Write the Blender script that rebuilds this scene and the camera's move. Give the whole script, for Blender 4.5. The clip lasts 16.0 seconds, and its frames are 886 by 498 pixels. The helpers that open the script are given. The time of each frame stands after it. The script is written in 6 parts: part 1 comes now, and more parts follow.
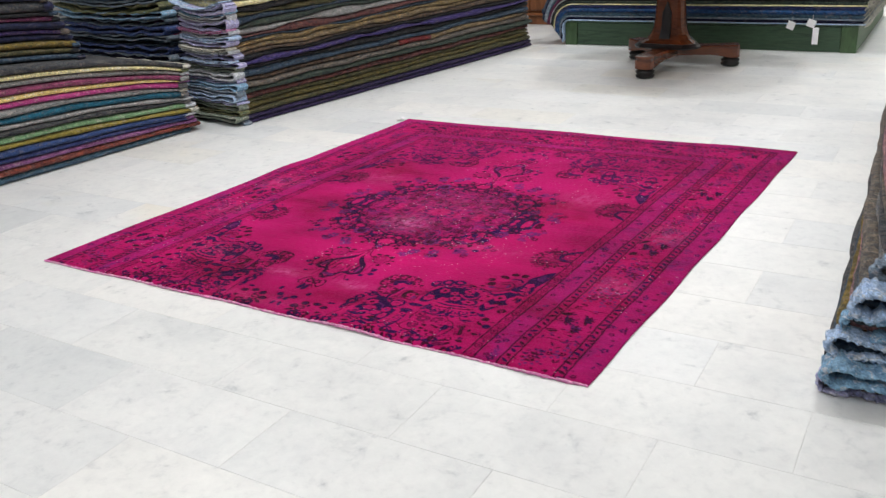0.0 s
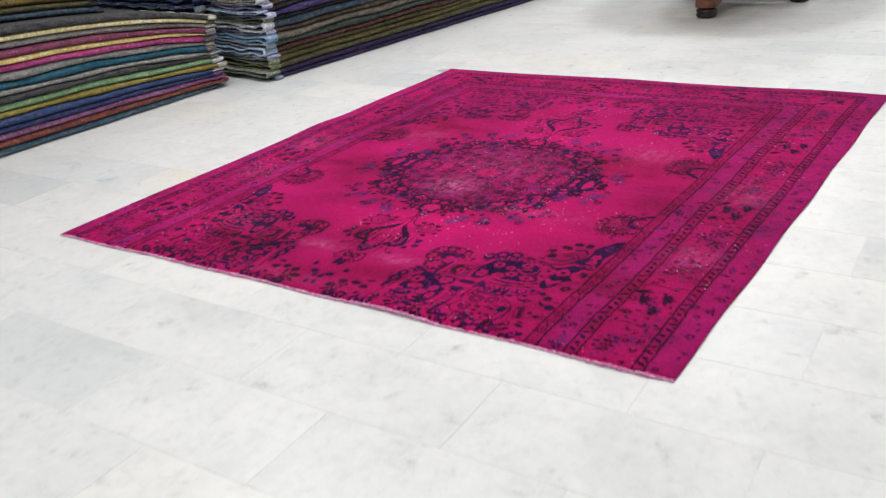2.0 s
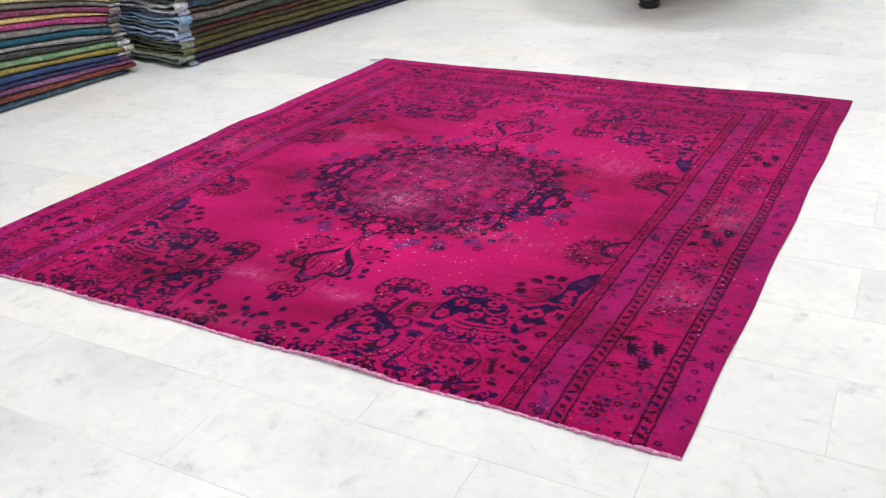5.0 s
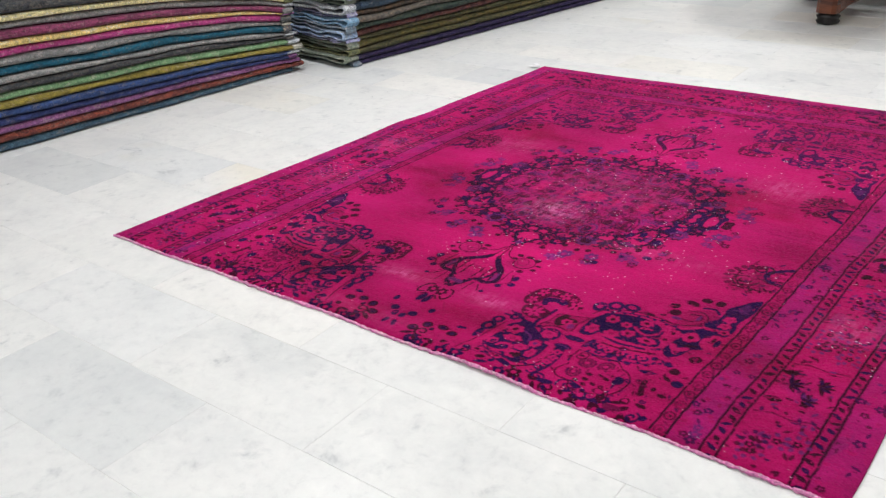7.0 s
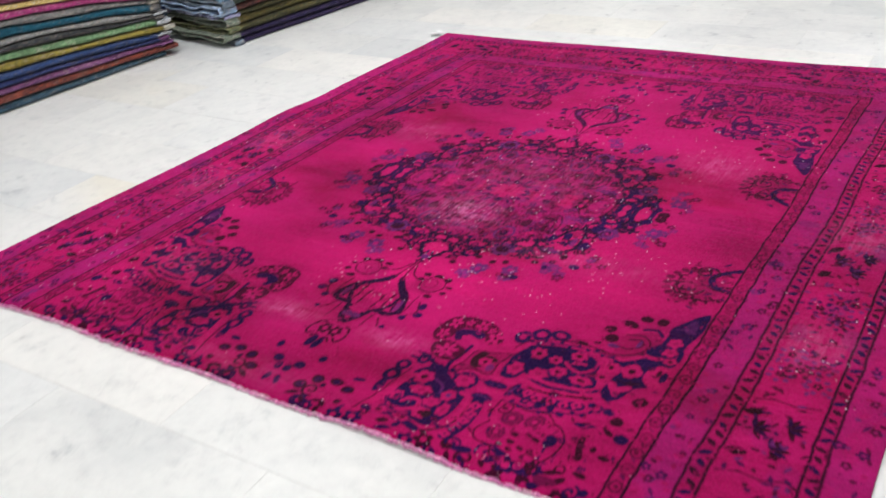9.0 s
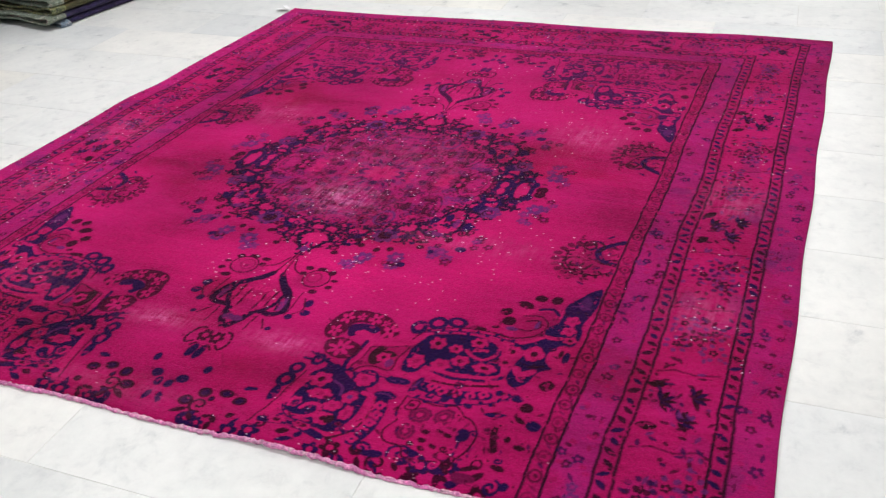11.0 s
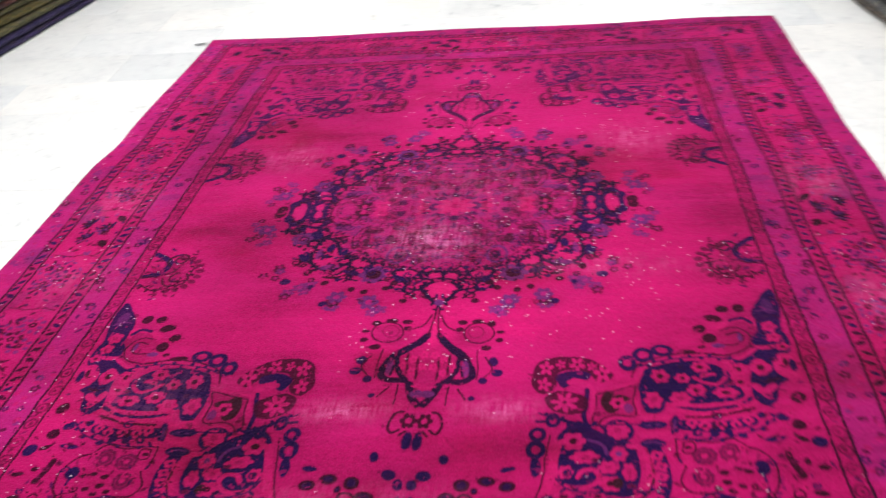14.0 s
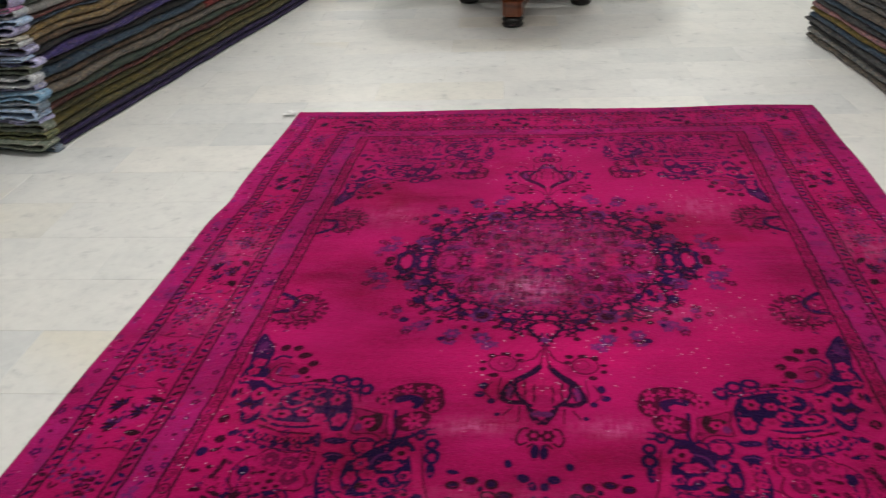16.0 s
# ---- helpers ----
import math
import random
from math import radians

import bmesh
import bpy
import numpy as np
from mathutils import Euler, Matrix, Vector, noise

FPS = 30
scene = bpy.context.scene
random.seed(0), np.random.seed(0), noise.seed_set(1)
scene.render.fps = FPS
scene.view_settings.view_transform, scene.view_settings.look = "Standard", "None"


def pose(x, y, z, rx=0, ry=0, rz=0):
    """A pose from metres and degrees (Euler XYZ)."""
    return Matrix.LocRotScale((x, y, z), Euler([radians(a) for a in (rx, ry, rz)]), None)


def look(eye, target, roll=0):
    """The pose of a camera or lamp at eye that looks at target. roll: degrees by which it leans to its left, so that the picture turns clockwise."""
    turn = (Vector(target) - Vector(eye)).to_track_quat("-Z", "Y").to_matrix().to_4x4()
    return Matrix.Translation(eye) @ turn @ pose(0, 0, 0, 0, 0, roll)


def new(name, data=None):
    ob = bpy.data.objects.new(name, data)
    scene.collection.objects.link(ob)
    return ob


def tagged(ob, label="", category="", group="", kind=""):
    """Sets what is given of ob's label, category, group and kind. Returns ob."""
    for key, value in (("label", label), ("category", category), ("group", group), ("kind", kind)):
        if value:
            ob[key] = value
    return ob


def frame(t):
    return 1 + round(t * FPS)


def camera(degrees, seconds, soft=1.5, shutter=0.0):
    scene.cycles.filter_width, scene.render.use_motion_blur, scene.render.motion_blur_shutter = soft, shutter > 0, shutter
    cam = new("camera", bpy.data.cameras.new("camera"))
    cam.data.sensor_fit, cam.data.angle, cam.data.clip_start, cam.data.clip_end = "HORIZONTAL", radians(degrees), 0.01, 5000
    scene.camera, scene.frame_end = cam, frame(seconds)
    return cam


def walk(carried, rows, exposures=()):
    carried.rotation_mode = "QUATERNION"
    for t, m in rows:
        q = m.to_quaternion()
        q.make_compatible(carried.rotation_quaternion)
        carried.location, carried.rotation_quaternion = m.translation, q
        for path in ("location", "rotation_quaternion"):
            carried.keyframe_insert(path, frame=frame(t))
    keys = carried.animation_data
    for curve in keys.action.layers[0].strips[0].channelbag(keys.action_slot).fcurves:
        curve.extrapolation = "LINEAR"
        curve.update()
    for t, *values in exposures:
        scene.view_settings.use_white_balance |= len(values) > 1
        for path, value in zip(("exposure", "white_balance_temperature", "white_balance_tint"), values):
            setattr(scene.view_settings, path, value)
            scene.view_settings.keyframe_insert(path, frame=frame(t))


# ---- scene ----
cam = camera(54.0, 16.0, 1.2, 0.8)
PATH = [
    (0, (3.17, -2.007, 1.297), (2.205, -0.421, 0.552), -3.4),
    (0.5, (3.14, -2.011, 1.293), (2.155, -0.431, 0.563), -2.7),
    (1, (3.09, -2.014, 1.266), (2.069, -0.473, 0.501), -3.0),
    (1.5, (3.033, -1.951, 1.239), (2.016, -0.453, 0.389), -4.5),
    (2, (2.95, -1.72, 1.217), (1.923, -0.224, 0.375), -5.6),
    (2.5, (2.885, -1.562, 1.21), (1.844, -0.083, 0.356), -6.0),
    (3, (2.773, -1.501, 1.213), (1.833, 0.03, 0.335), -4.7),
    (3.5, (2.647, -1.447, 1.219), (1.815, 0.136, 0.323), -2.3),
    (3.7, (2.625, -1.438, 1.222), (1.808, 0.154, 0.329), -2.5),
    (5.8, (2.65, -1.435, 1.213), (1.721, 0.079, 0.294), -4.0),
    (6, (2.644, -1.443, 1.208), (1.664, 0.04, 0.292), -4.1),
    (6.5, (2.618, -1.448, 1.209), (1.54, -0.031, 0.297), -3.8),
    (7, (2.596, -1.438, 1.214), (1.48, -0.029, 0.337), -3.2),
    (7.5, (2.557, -1.419, 1.212), (1.484, 0.017, 0.323), -2.4),
    (8, (2.505, -1.377, 1.212), (1.547, 0.111, 0.28), -2.6),
    (8.5, (2.469, -1.208, 1.17), (1.537, 0.251, 0.168), -4.0),
    (9, (2.411, -1.022, 1.177), (1.451, 0.435, 0.199), -5.4),
    (9.5, (2.376, -0.972, 1.182), (1.545, 0.567, 0.212), -5.3),
    (9.7, (2.358, -0.964, 1.191), (1.574, 0.59, 0.205), -5.3),
    (11.8, (2.158, -1.001, 1.162), (1.552, 0.578, 0.094), -2.8),
    (12, (2.108, -1.005, 1.168), (1.488, 0.565, 0.096), -3.0),
    (12.5, (1.977, -0.916, 1.121), (1.158, 0.517, -0.008), -3.8),
    (13, (1.753, -0.774, 1.146), (0.902, 0.606, -0.025), -7.4),
    (13.5, (1.626, -0.807, 1.182), (1.168, 0.78, 0.055), -3.4),
    (14, (1.396, -0.977, 1.227), (1.256, 0.695, 0.139), -4.2),
    (14.5, (1.314, -1.123, 1.262), (1.361, 0.582, 0.218), -0.2),
    (15, (1.287, -1.244, 1.276), (1.29, 0.497, 0.291), -1.5),
    (15.5, (1.232, -1.279, 1.294), (1.147, 0.489, 0.364), -2.6),
    (16, (1.136, -1.283, 1.298), (0.993, 0.486, 0.376), -2.4),
]
EXPOSURES = [(0.0, 0.0, 6500, 10), (1.5, 0.0, 6500, 10), (3.0, 0.1, 6500, 10), (3.5, 0.22, 6500, 10), (6.0, 0.05, 6500, 10), (8.0, 0.05, 6500, 10), (8.5, 0.2, 6500, 10), (9.0, 0.05, 6500, 10), (12.0, 0.0, 6500, 10), (12.5, 0.02, 6500, 10), (13.0, -0.18, 6500, 10),
             (13.5, 0.3, 6500, 10), (14.0, 0.35, 6500, 10), (14.5, 0.45, 6500, 10), (15.0, 0.15, 6500, 10), (15.5, -0.1, 6650, 10), (16.0, -0.46, 6900, 8)]
walk(cam, [(t, look(eye, target, roll)) for t, eye, target, roll in PATH], EXPOSURES)

# ---- world and light ----
world = bpy.data.worlds.new("world")
scene.world = world
world.use_nodes = True
world.node_tree.nodes["Background"].inputs[0].default_value = (0.9, 0.95, 1.0, 1)
world.node_tree.nodes["Background"].inputs[1].default_value = 0.05
CEILING_Z = 3.0
LAMP_XY = [(x, y) for y in (-2.2, 1.4, 4.95, 8.2) for x in (-0.55, 1.25, 2.95)]
LAMP_WATTS = 27.0


# ---- materials ----
def node_mat(name, rough=0.6, metal=0.0, spec=0.5):
    m = bpy.data.materials.new(name)
    m.use_nodes = True
    nt = m.node_tree
    b = nt.nodes["Principled BSDF"]
    b.inputs["Roughness"].default_value = rough
    b.inputs["Metallic"].default_value = metal
    b.inputs["Specular IOR Level"].default_value = spec
    return m, nt, b


def add_node(nt, kind, **vals):
    n = nt.nodes.new(kind)
    for key, value in vals.items():
        n.inputs[key].default_value = value
    return n


def coords(nt, scale=(1, 1, 1)):
    tc = nt.nodes.new("ShaderNodeTexCoord")
    mp = nt.nodes.new("ShaderNodeMapping")
    mp.inputs["Scale"].default_value = scale
    nt.links.new(tc.outputs["Object"], mp.inputs["Vector"])
    return mp.outputs["Vector"]


def ramp(nt, fac, stops):
    r = nt.nodes.new("ShaderNodeValToRGB")
    while len(r.color_ramp.elements) < len(stops):
        r.color_ramp.elements.new(0.5)
    for e, (p, c) in zip(r.color_ramp.elements, stops):
        e.position, e.color = p, (*c, 1)
    nt.links.new(fac, r.inputs["Fac"])
    return r.outputs["Color"]


def mix(nt, kind, fac, a, b):
    n = nt.nodes.new("ShaderNodeMix")
    n.data_type, n.blend_type = "RGBA", kind
    for sock, value in ((n.inputs["Factor"], fac), (n.inputs["A"], a), (n.inputs["B"], b)):
        if hasattr(value, "node"):
            nt.links.new(value, sock)
        else:
            sock.default_value = value if isinstance(value, float) else (*value, 1)
    return n.outputs["Result"]


def noise_fac(nt, vec, scale, detail=4.0, rough=0.6, distortion=0.0):
    n = add_node(nt, "ShaderNodeTexNoise", Scale=scale, Detail=detail, Roughness=rough, Distortion=distortion)
    nt.links.new(vec, n.inputs["Vector"])
    return n.outputs["Fac"]


def bump(nt, b, height, strength, distance):
    n = add_node(nt, "ShaderNodeBump", Strength=strength, Distance=distance)
    nt.links.new(height, n.inputs["Height"])
    nt.links.new(n.outputs["Normal"], b.inputs["Normal"])


def shade(c, k):
    return tuple(min(1.0, v * k) for v in c)


def mid_tone(colour):
    """A worn, warmer tone of a dyed colour, for the old motifs under the dye."""
    light = 1.9 * sum(colour) / 3
    return tuple(min(0.8, 0.45 * c + 0.55 * light * w) for c, w in zip(colour, (1.15, 0.95, 0.85)))


def pile_cloth(name, colour, second=None, pattern=0.35, figured=0.0):
    """Woven wool: mottled colour, faded patches, fuzzy relief."""
    m, nt, b = node_mat(name, 0.95, 0.0, 0.15)
    v = coords(nt)
    big = noise_fac(nt, coords(nt, (14, 14, 34)), 1.6, 5.0, 0.7, 0.8)
    fine = noise_fac(nt, v, 160, 3.0, 0.7)
    knots = noise_fac(nt, coords(nt, (60, 60, 60)), 1.0, 2.0, 0.6)
    second = second or shade(colour, 0.45)
    base = mix(nt, "MIX", ramp(nt, big, [(0.42, (0, 0, 0)), (0.62, (pattern * 2,) * 3)]), colour, second)
    motif = noise_fac(nt, coords(nt, (30, 30, 48)), 1.0, 3.0, 0.6, 1.2)
    base = mix(nt, "MIX", ramp(nt, motif, [(0.56, (0, 0, 0)), (0.61, (0.6,) * 3), (0.72, (0.66,) * 3)]), base, mid_tone(colour))
    if figured:
        # the old pattern under the dye: cool dark and warm pale patches
        old = noise_fac(nt, coords(nt, (26, 26, 40)), 1.0, 4.0, 0.65, 2.0)
        base = mix(nt, "MULTIPLY", figured, base, ramp(nt, old, [(0.36, (0.3, 0.36, 0.5)), (0.47, (0.8, 0.85, 0.9)), (0.55, (1.15, 1.05, 0.95)), (0.66, (1.65, 1.4, 1.15))]))
    base = mix(nt, "MULTIPLY", 1.0, base, ramp(nt, fine, [(0.28, (0.45,) * 3), (0.72, (1.35,) * 3)]))
    base = mix(nt, "MULTIPLY", 1.0, base, ramp(nt, knots, [(0.3, (0.7,) * 3), (0.7, (1.15,) * 3)]))
    nt.links.new(base, b.inputs["Base Color"])
    b.inputs["Sheen Weight"].default_value = 0.05
    bump(nt, b, fine, 0.8, 0.005)
    return m


def marble(name, tint=(1, 1, 1)):
    m, nt, b = node_mat(name, 0.4, 0.0, 0.28)
    info = nt.nodes.new("ShaderNodeObjectInfo")
    geo = nt.nodes.new("ShaderNodeNewGeometry")
    both = nt.nodes.new("ShaderNodeMath")
    both.operation = "ADD"
    nt.links.new(info.outputs["Random"], both.inputs[0])
    nt.links.new(geo.outputs["Random Per Island"], both.inputs[1])
    frac = nt.nodes.new("ShaderNodeMath")
    frac.operation = "FRACT"
    nt.links.new(both.outputs[0], frac.inputs[0])
    tc = nt.nodes.new("ShaderNodeTexCoord")
    shift = nt.nodes.new("ShaderNodeVectorMath")
    shift.operation = "MULTIPLY_ADD"
    shift.inputs[1].default_value = (1, 1, 1)
    spread = nt.nodes.new("ShaderNodeCombineXYZ")
    for k, gain in enumerate((37.0, 91.0, 53.0)):
        g = nt.nodes.new("ShaderNodeMath")
        g.operation = "MULTIPLY"
        g.inputs[1].default_value = gain
        nt.links.new(frac.outputs[0], g.inputs[0])
        nt.links.new(g.outputs[0], spread.inputs[k])
    nt.links.new(geo.outputs["Position"], shift.inputs[0])
    nt.links.new(spread.outputs[0], shift.inputs[2])
    v = shift.outputs[0]
    tone = ramp(nt, frac.outputs[0], [(0.0, (0.745, 0.75, 0.745)), (0.2, (0.79, 0.79, 0.775)), (0.45, (0.765, 0.77, 0.76)), (0.62, (0.82, 0.81, 0.785)), (0.8, (0.78, 0.785, 0.78)), (0.95, (0.735, 0.745, 0.745))])
    tone = mix(nt, "MULTIPLY", 1.0, tone, tint)
    cloud = noise_fac(nt, v, 3.2, 7.0, 0.62, 0.4)
    base = mix(nt, "MULTIPLY", 1.0, tone, ramp(nt, cloud, [(0.3, (0.885, 0.895, 0.905)), (0.48, (0.975, 0.977, 0.978)), (0.72, (1.03, 1.025, 1.02))]))
    mott = noise_fac(nt, v, 24, 6.0, 0.7, 0.3)
    base = mix(nt, "MULTIPLY", 1.0, base, ramp(nt, mott, [(0.3, (0.88, 0.885, 0.89)), (0.45, (0.97, 0.972, 0.97)), (0.7, (1.03, 1.03, 1.025))]))
    spots = noise_fac(nt, v, 11, 5.0, 0.62, 0.3)
    base = mix(nt, "MULTIPLY", 1.0, base, ramp(nt, spots, [(0.27, (0.72, 0.735, 0.75)), (0.34, (0.915, 0.92, 0.925)), (0.41, (1, 1, 1))]))
    rust = noise_fac(nt, v, 1.3, 3.0, 0.5, 0.4)
    base = mix(nt, "MULTIPLY", 1.0, base, ramp(nt, rust, [(0.66, (1, 1, 1)), (0.8, (1.0, 0.965, 0.89))]))
    nt.links.new(base, b.inputs["Base Color"])
    r = ramp(nt, mott, [(0.3, (0.27,) * 3), (0.7, (0.4,) * 3)])
    nt.links.new(r, b.inputs["Roughness"])
    bump(nt, b, mott, 0.04, 0.002)
    return m


def plain(name, colour, rough=0.6, grain=60.0, depth=0.15, metal=0.0, spec=0.4):
    m, nt, b = node_mat(name, rough, metal, spec)
    v = coords(nt)
    n = noise_fac(nt, v, grain, 5.0, 0.65)
    big = noise_fac(nt, v, grain / 14, 3.0, 0.6)
    base = mix(nt, "MULTIPLY", 1.0, colour, ramp(nt, n, [(0.3, (1 - depth,) * 3), (0.7, (1 + depth,) * 3)]))
    base = mix(nt, "MULTIPLY", 1.0, base, ramp(nt, big, [(0.3, (1 - depth,) * 3), (0.7, (1 + depth,) * 3)]))
    nt.links.new(base, b.inputs["Base Color"])
    bump(nt, b, n, 0.15, 0.002)
    return m


def wood(name, dark, light, rough=0.35, stretch=(2, 2, 22), scale=1.0):
    m, nt, b = node_mat(name, rough, 0.0, 0.5)
    n = noise_fac(nt, coords(nt, stretch), scale, 6.0, 0.65, 1.6)
    fine = noise_fac(nt, coords(nt, tuple(4 * s for s in stretch)), scale, 4.0, 0.7, 0.5)
    base = ramp(nt, n, [(0.3, dark), (0.55, light), (0.75, shade(dark, 1.4))])
    base = mix(nt, "MULTIPLY", 1.0, base, ramp(nt, fine, [(0.3, (0.75,) * 3), (0.7, (1.15,) * 3)]))
    knots = noise_fac(nt, coords(nt), 7.0, 1.0, 0.4)
    base = mix(nt, "MULTIPLY", 1.0, base, ramp(nt, knots, [(0.2, (0.35,) * 3), (0.27, (1, 1, 1))]))
    nt.links.new(base, b.inputs["Base Color"])
    bump(nt, b, fine, 0.12, 0.002)
    return m


MARBLE = marble("white_marble")
GREY_MARBLE = marble("blue_grey_marble", (0.885, 0.9, 0.915))
CREAM_MARBLE = marble("cream_marble", (1.0, 0.985, 0.95))
GROUT = plain("grout", (0.7, 0.7, 0.68), 0.85, 90)
PLASTER = plain("plaster", (0.78, 0.78, 0.75), 0.9, 40, 0.05)
CEIL = plain("ceiling_paint", (0.85, 0.85, 0.84), 0.9, 40, 0.03)
WALNUT = wood("polished_walnut", (0.05, 0.013, 0.006), (0.15, 0.04, 0.014), 0.22, (3, 3, 14))
EBONY = plain("black_lacquer", (0.01, 0.008, 0.008), 0.42, 30, 0.2)
GREEN_WOOD = wood("green_stained_pine", (0.02, 0.05, 0.028), (0.048, 0.1, 0.052), 0.55, (2.2, 18, 26))
GREEN_POST = wood("green_stained_post", (0.035, 0.08, 0.03), (0.06, 0.115, 0.045), 0.55, (14, 14, 3))
CABINET_WOOD = wood("cabinet_wood", (0.12, 0.04, 0.014), (0.26, 0.1, 0.04), 0.3, (10, 10, 2))
PAPER = plain("paper", (0.88, 0.88, 0.89), 0.7, 30, 0.04)
SELVAGE = pile_cloth("pink_selvage", (0.74, 0.2, 0.47), (0.82, 0.42, 0.62), 0.4)


# ---- mesh helpers ----
def mesh_object(name, verts, faces, material, smooth=True):
    me = bpy.data.meshes.new(name)
    me.from_pydata(verts, [], faces)
    me.materials.append(material)
    if smooth:
        me.polygons.foreach_set("use_smooth", [True] * len(me.polygons))
    me.update()
    return new(name, me)


def part(name, bm, material, parent, label=""):
    me = bpy.data.meshes.new(name)
    bm.to_mesh(me)
    bm.free()
    me.materials.append(material)
    ob = new(name, me)
    ob.parent = parent
    if label:
        ob["label"] = label
    return ob


def box(bm, lo, hi, bevel=0.0):
    r = bmesh.ops.create_cube(bm, size=1.0)
    size = [b - a for a, b in zip(lo, hi)]
    mid = [(a + b) / 2 for a, b in zip(lo, hi)]
    bmesh.ops.scale(bm, vec=size, verts=r["verts"])
    bmesh.ops.translate(bm, vec=mid, verts=r["verts"])
    if bevel:
        edges = list({e for v in r["verts"] for e in v.link_edges})
        bmesh.ops.bevel(bm, geom=edges, offset=bevel, segments=2, affect="EDGES", profile=0.6)
    return bm


def boxed(lo, hi, bevel=0.0):
    return box(bmesh.new(), lo, hi, bevel)


def lathe(profile, n=28, at=(0, 0)):
    bm = bmesh.new()
    rings = []
    for r, z in profile:
        rings.append([bm.verts.new((at[0] + r * math.cos(2 * math.pi * k / n), at[1] + r * math.sin(2 * math.pi * k / n), z)) for k in range(n)])
    for a, b in zip(rings, rings[1:]):
        for k in range(n):
            f = bm.faces.new((a[k], a[(k + 1) % n], b[(k + 1) % n], b[k]))
            f.smooth = True
    bm.faces.new(list(reversed(rings[0])))
    bm.faces.new(rings[-1])
    return bm


def empty(name, at=(0, 0, 0)):
    ob = new(name)
    ob.location = at
    return ob


def n1(x, seed=0.0):
    return noise.noise((x, seed * 7.31 + 0.5, seed * 3.17))


# ---- room shell ----
X0, X1, Y0, Y1 = -4.0, 5.2, -4.4, 9.2


def wall(name, lo, hi):
    bm = boxed(lo, hi)
    me = bpy.data.meshes.new(name)
    bm.to_mesh(me)
    bm.free()
    me.materials.append(PLASTER)
    return tagged(new(name, me), "plain off-white plastered shop wall", "wall", kind="structure")


wall("wall_north", (X0, Y1, 0), (X1, Y1 + 0.2, CEILING_Z))
wall("wall_south", (X0, Y0 - 0.2, 0), (X1, Y0, CEILING_Z))
wall("wall_west", (X0 - 0.2, Y0 - 0.2, 0), (X0, Y1 + 0.2, CEILING_Z))
wall("wall_east", (X1, Y0 - 0.2, 0), (X1 + 0.2, Y1 + 0.2, CEILING_Z))
_me = bpy.data.meshes.new("ceiling")
_bm = boxed((X0 - 0.2, Y0 - 0.2, CEILING_Z), (X1 + 0.2, Y1 + 0.2, CEILING_Z + 0.2))
_bm.to_mesh(_me)
_bm.free()
_me.materials.append(CEIL)
tagged(new("ceiling", _me), "plain white painted shop ceiling", "ceiling", kind="structure")

# ceiling lamps
GLOW, _nt, _b = node_mat("lamp_diffuser", 0.5)
_b.inputs["Emission Color"].default_value = (1, 0.98, 0.95, 1)
_b.inputs["Emission Strength"].default_value = 3.0
LAMP_FRAME = plain("lamp_frame", (0.75, 0.75, 0.75), 0.4, 30, 0.03)
for n, (x, y) in enumerate(LAMP_XY):
    lamp = empty("ceiling_light", (x, y, CEILING_Z))
    tagged(lamp, "square white ceiling light panel, switched on", "ceiling light", "ceiling lights")
    bm = bmesh.new()
    for lo, hi in (((-0.33, -0.33, -0.05), (0.33, -0.3, 0)), ((-0.33, 0.3, -0.05), (0.33, 0.33, 0)), ((-0.33, -0.3, -0.05), (-0.3, 0.3, 0)), ((0.3, -0.3, -0.05), (0.33, 0.3, 0))):
        box(bm, lo, hi)
    part("frame", bm, LAMP_FRAME, lamp)
    part("diffuser", boxed((-0.298, -0.298, -0.035), (0.298, 0.298, -0.02)), GLOW, lamp)
    data = bpy.data.lights.new("lamp", "AREA")
    data.energy, data.size, data.color = LAMP_WATTS * {-2.2: 0.72, 1.4: 0.95}.get(y, 1.05) * {-0.55: 1.16, 2.95: 0.88}.get(x, 1.0), 0.58, (0.975, 0.99, 1.0)
    ob = new("lamp", data)
    ob.matrix_world = pose(x, y, CEILING_Z - 0.06)

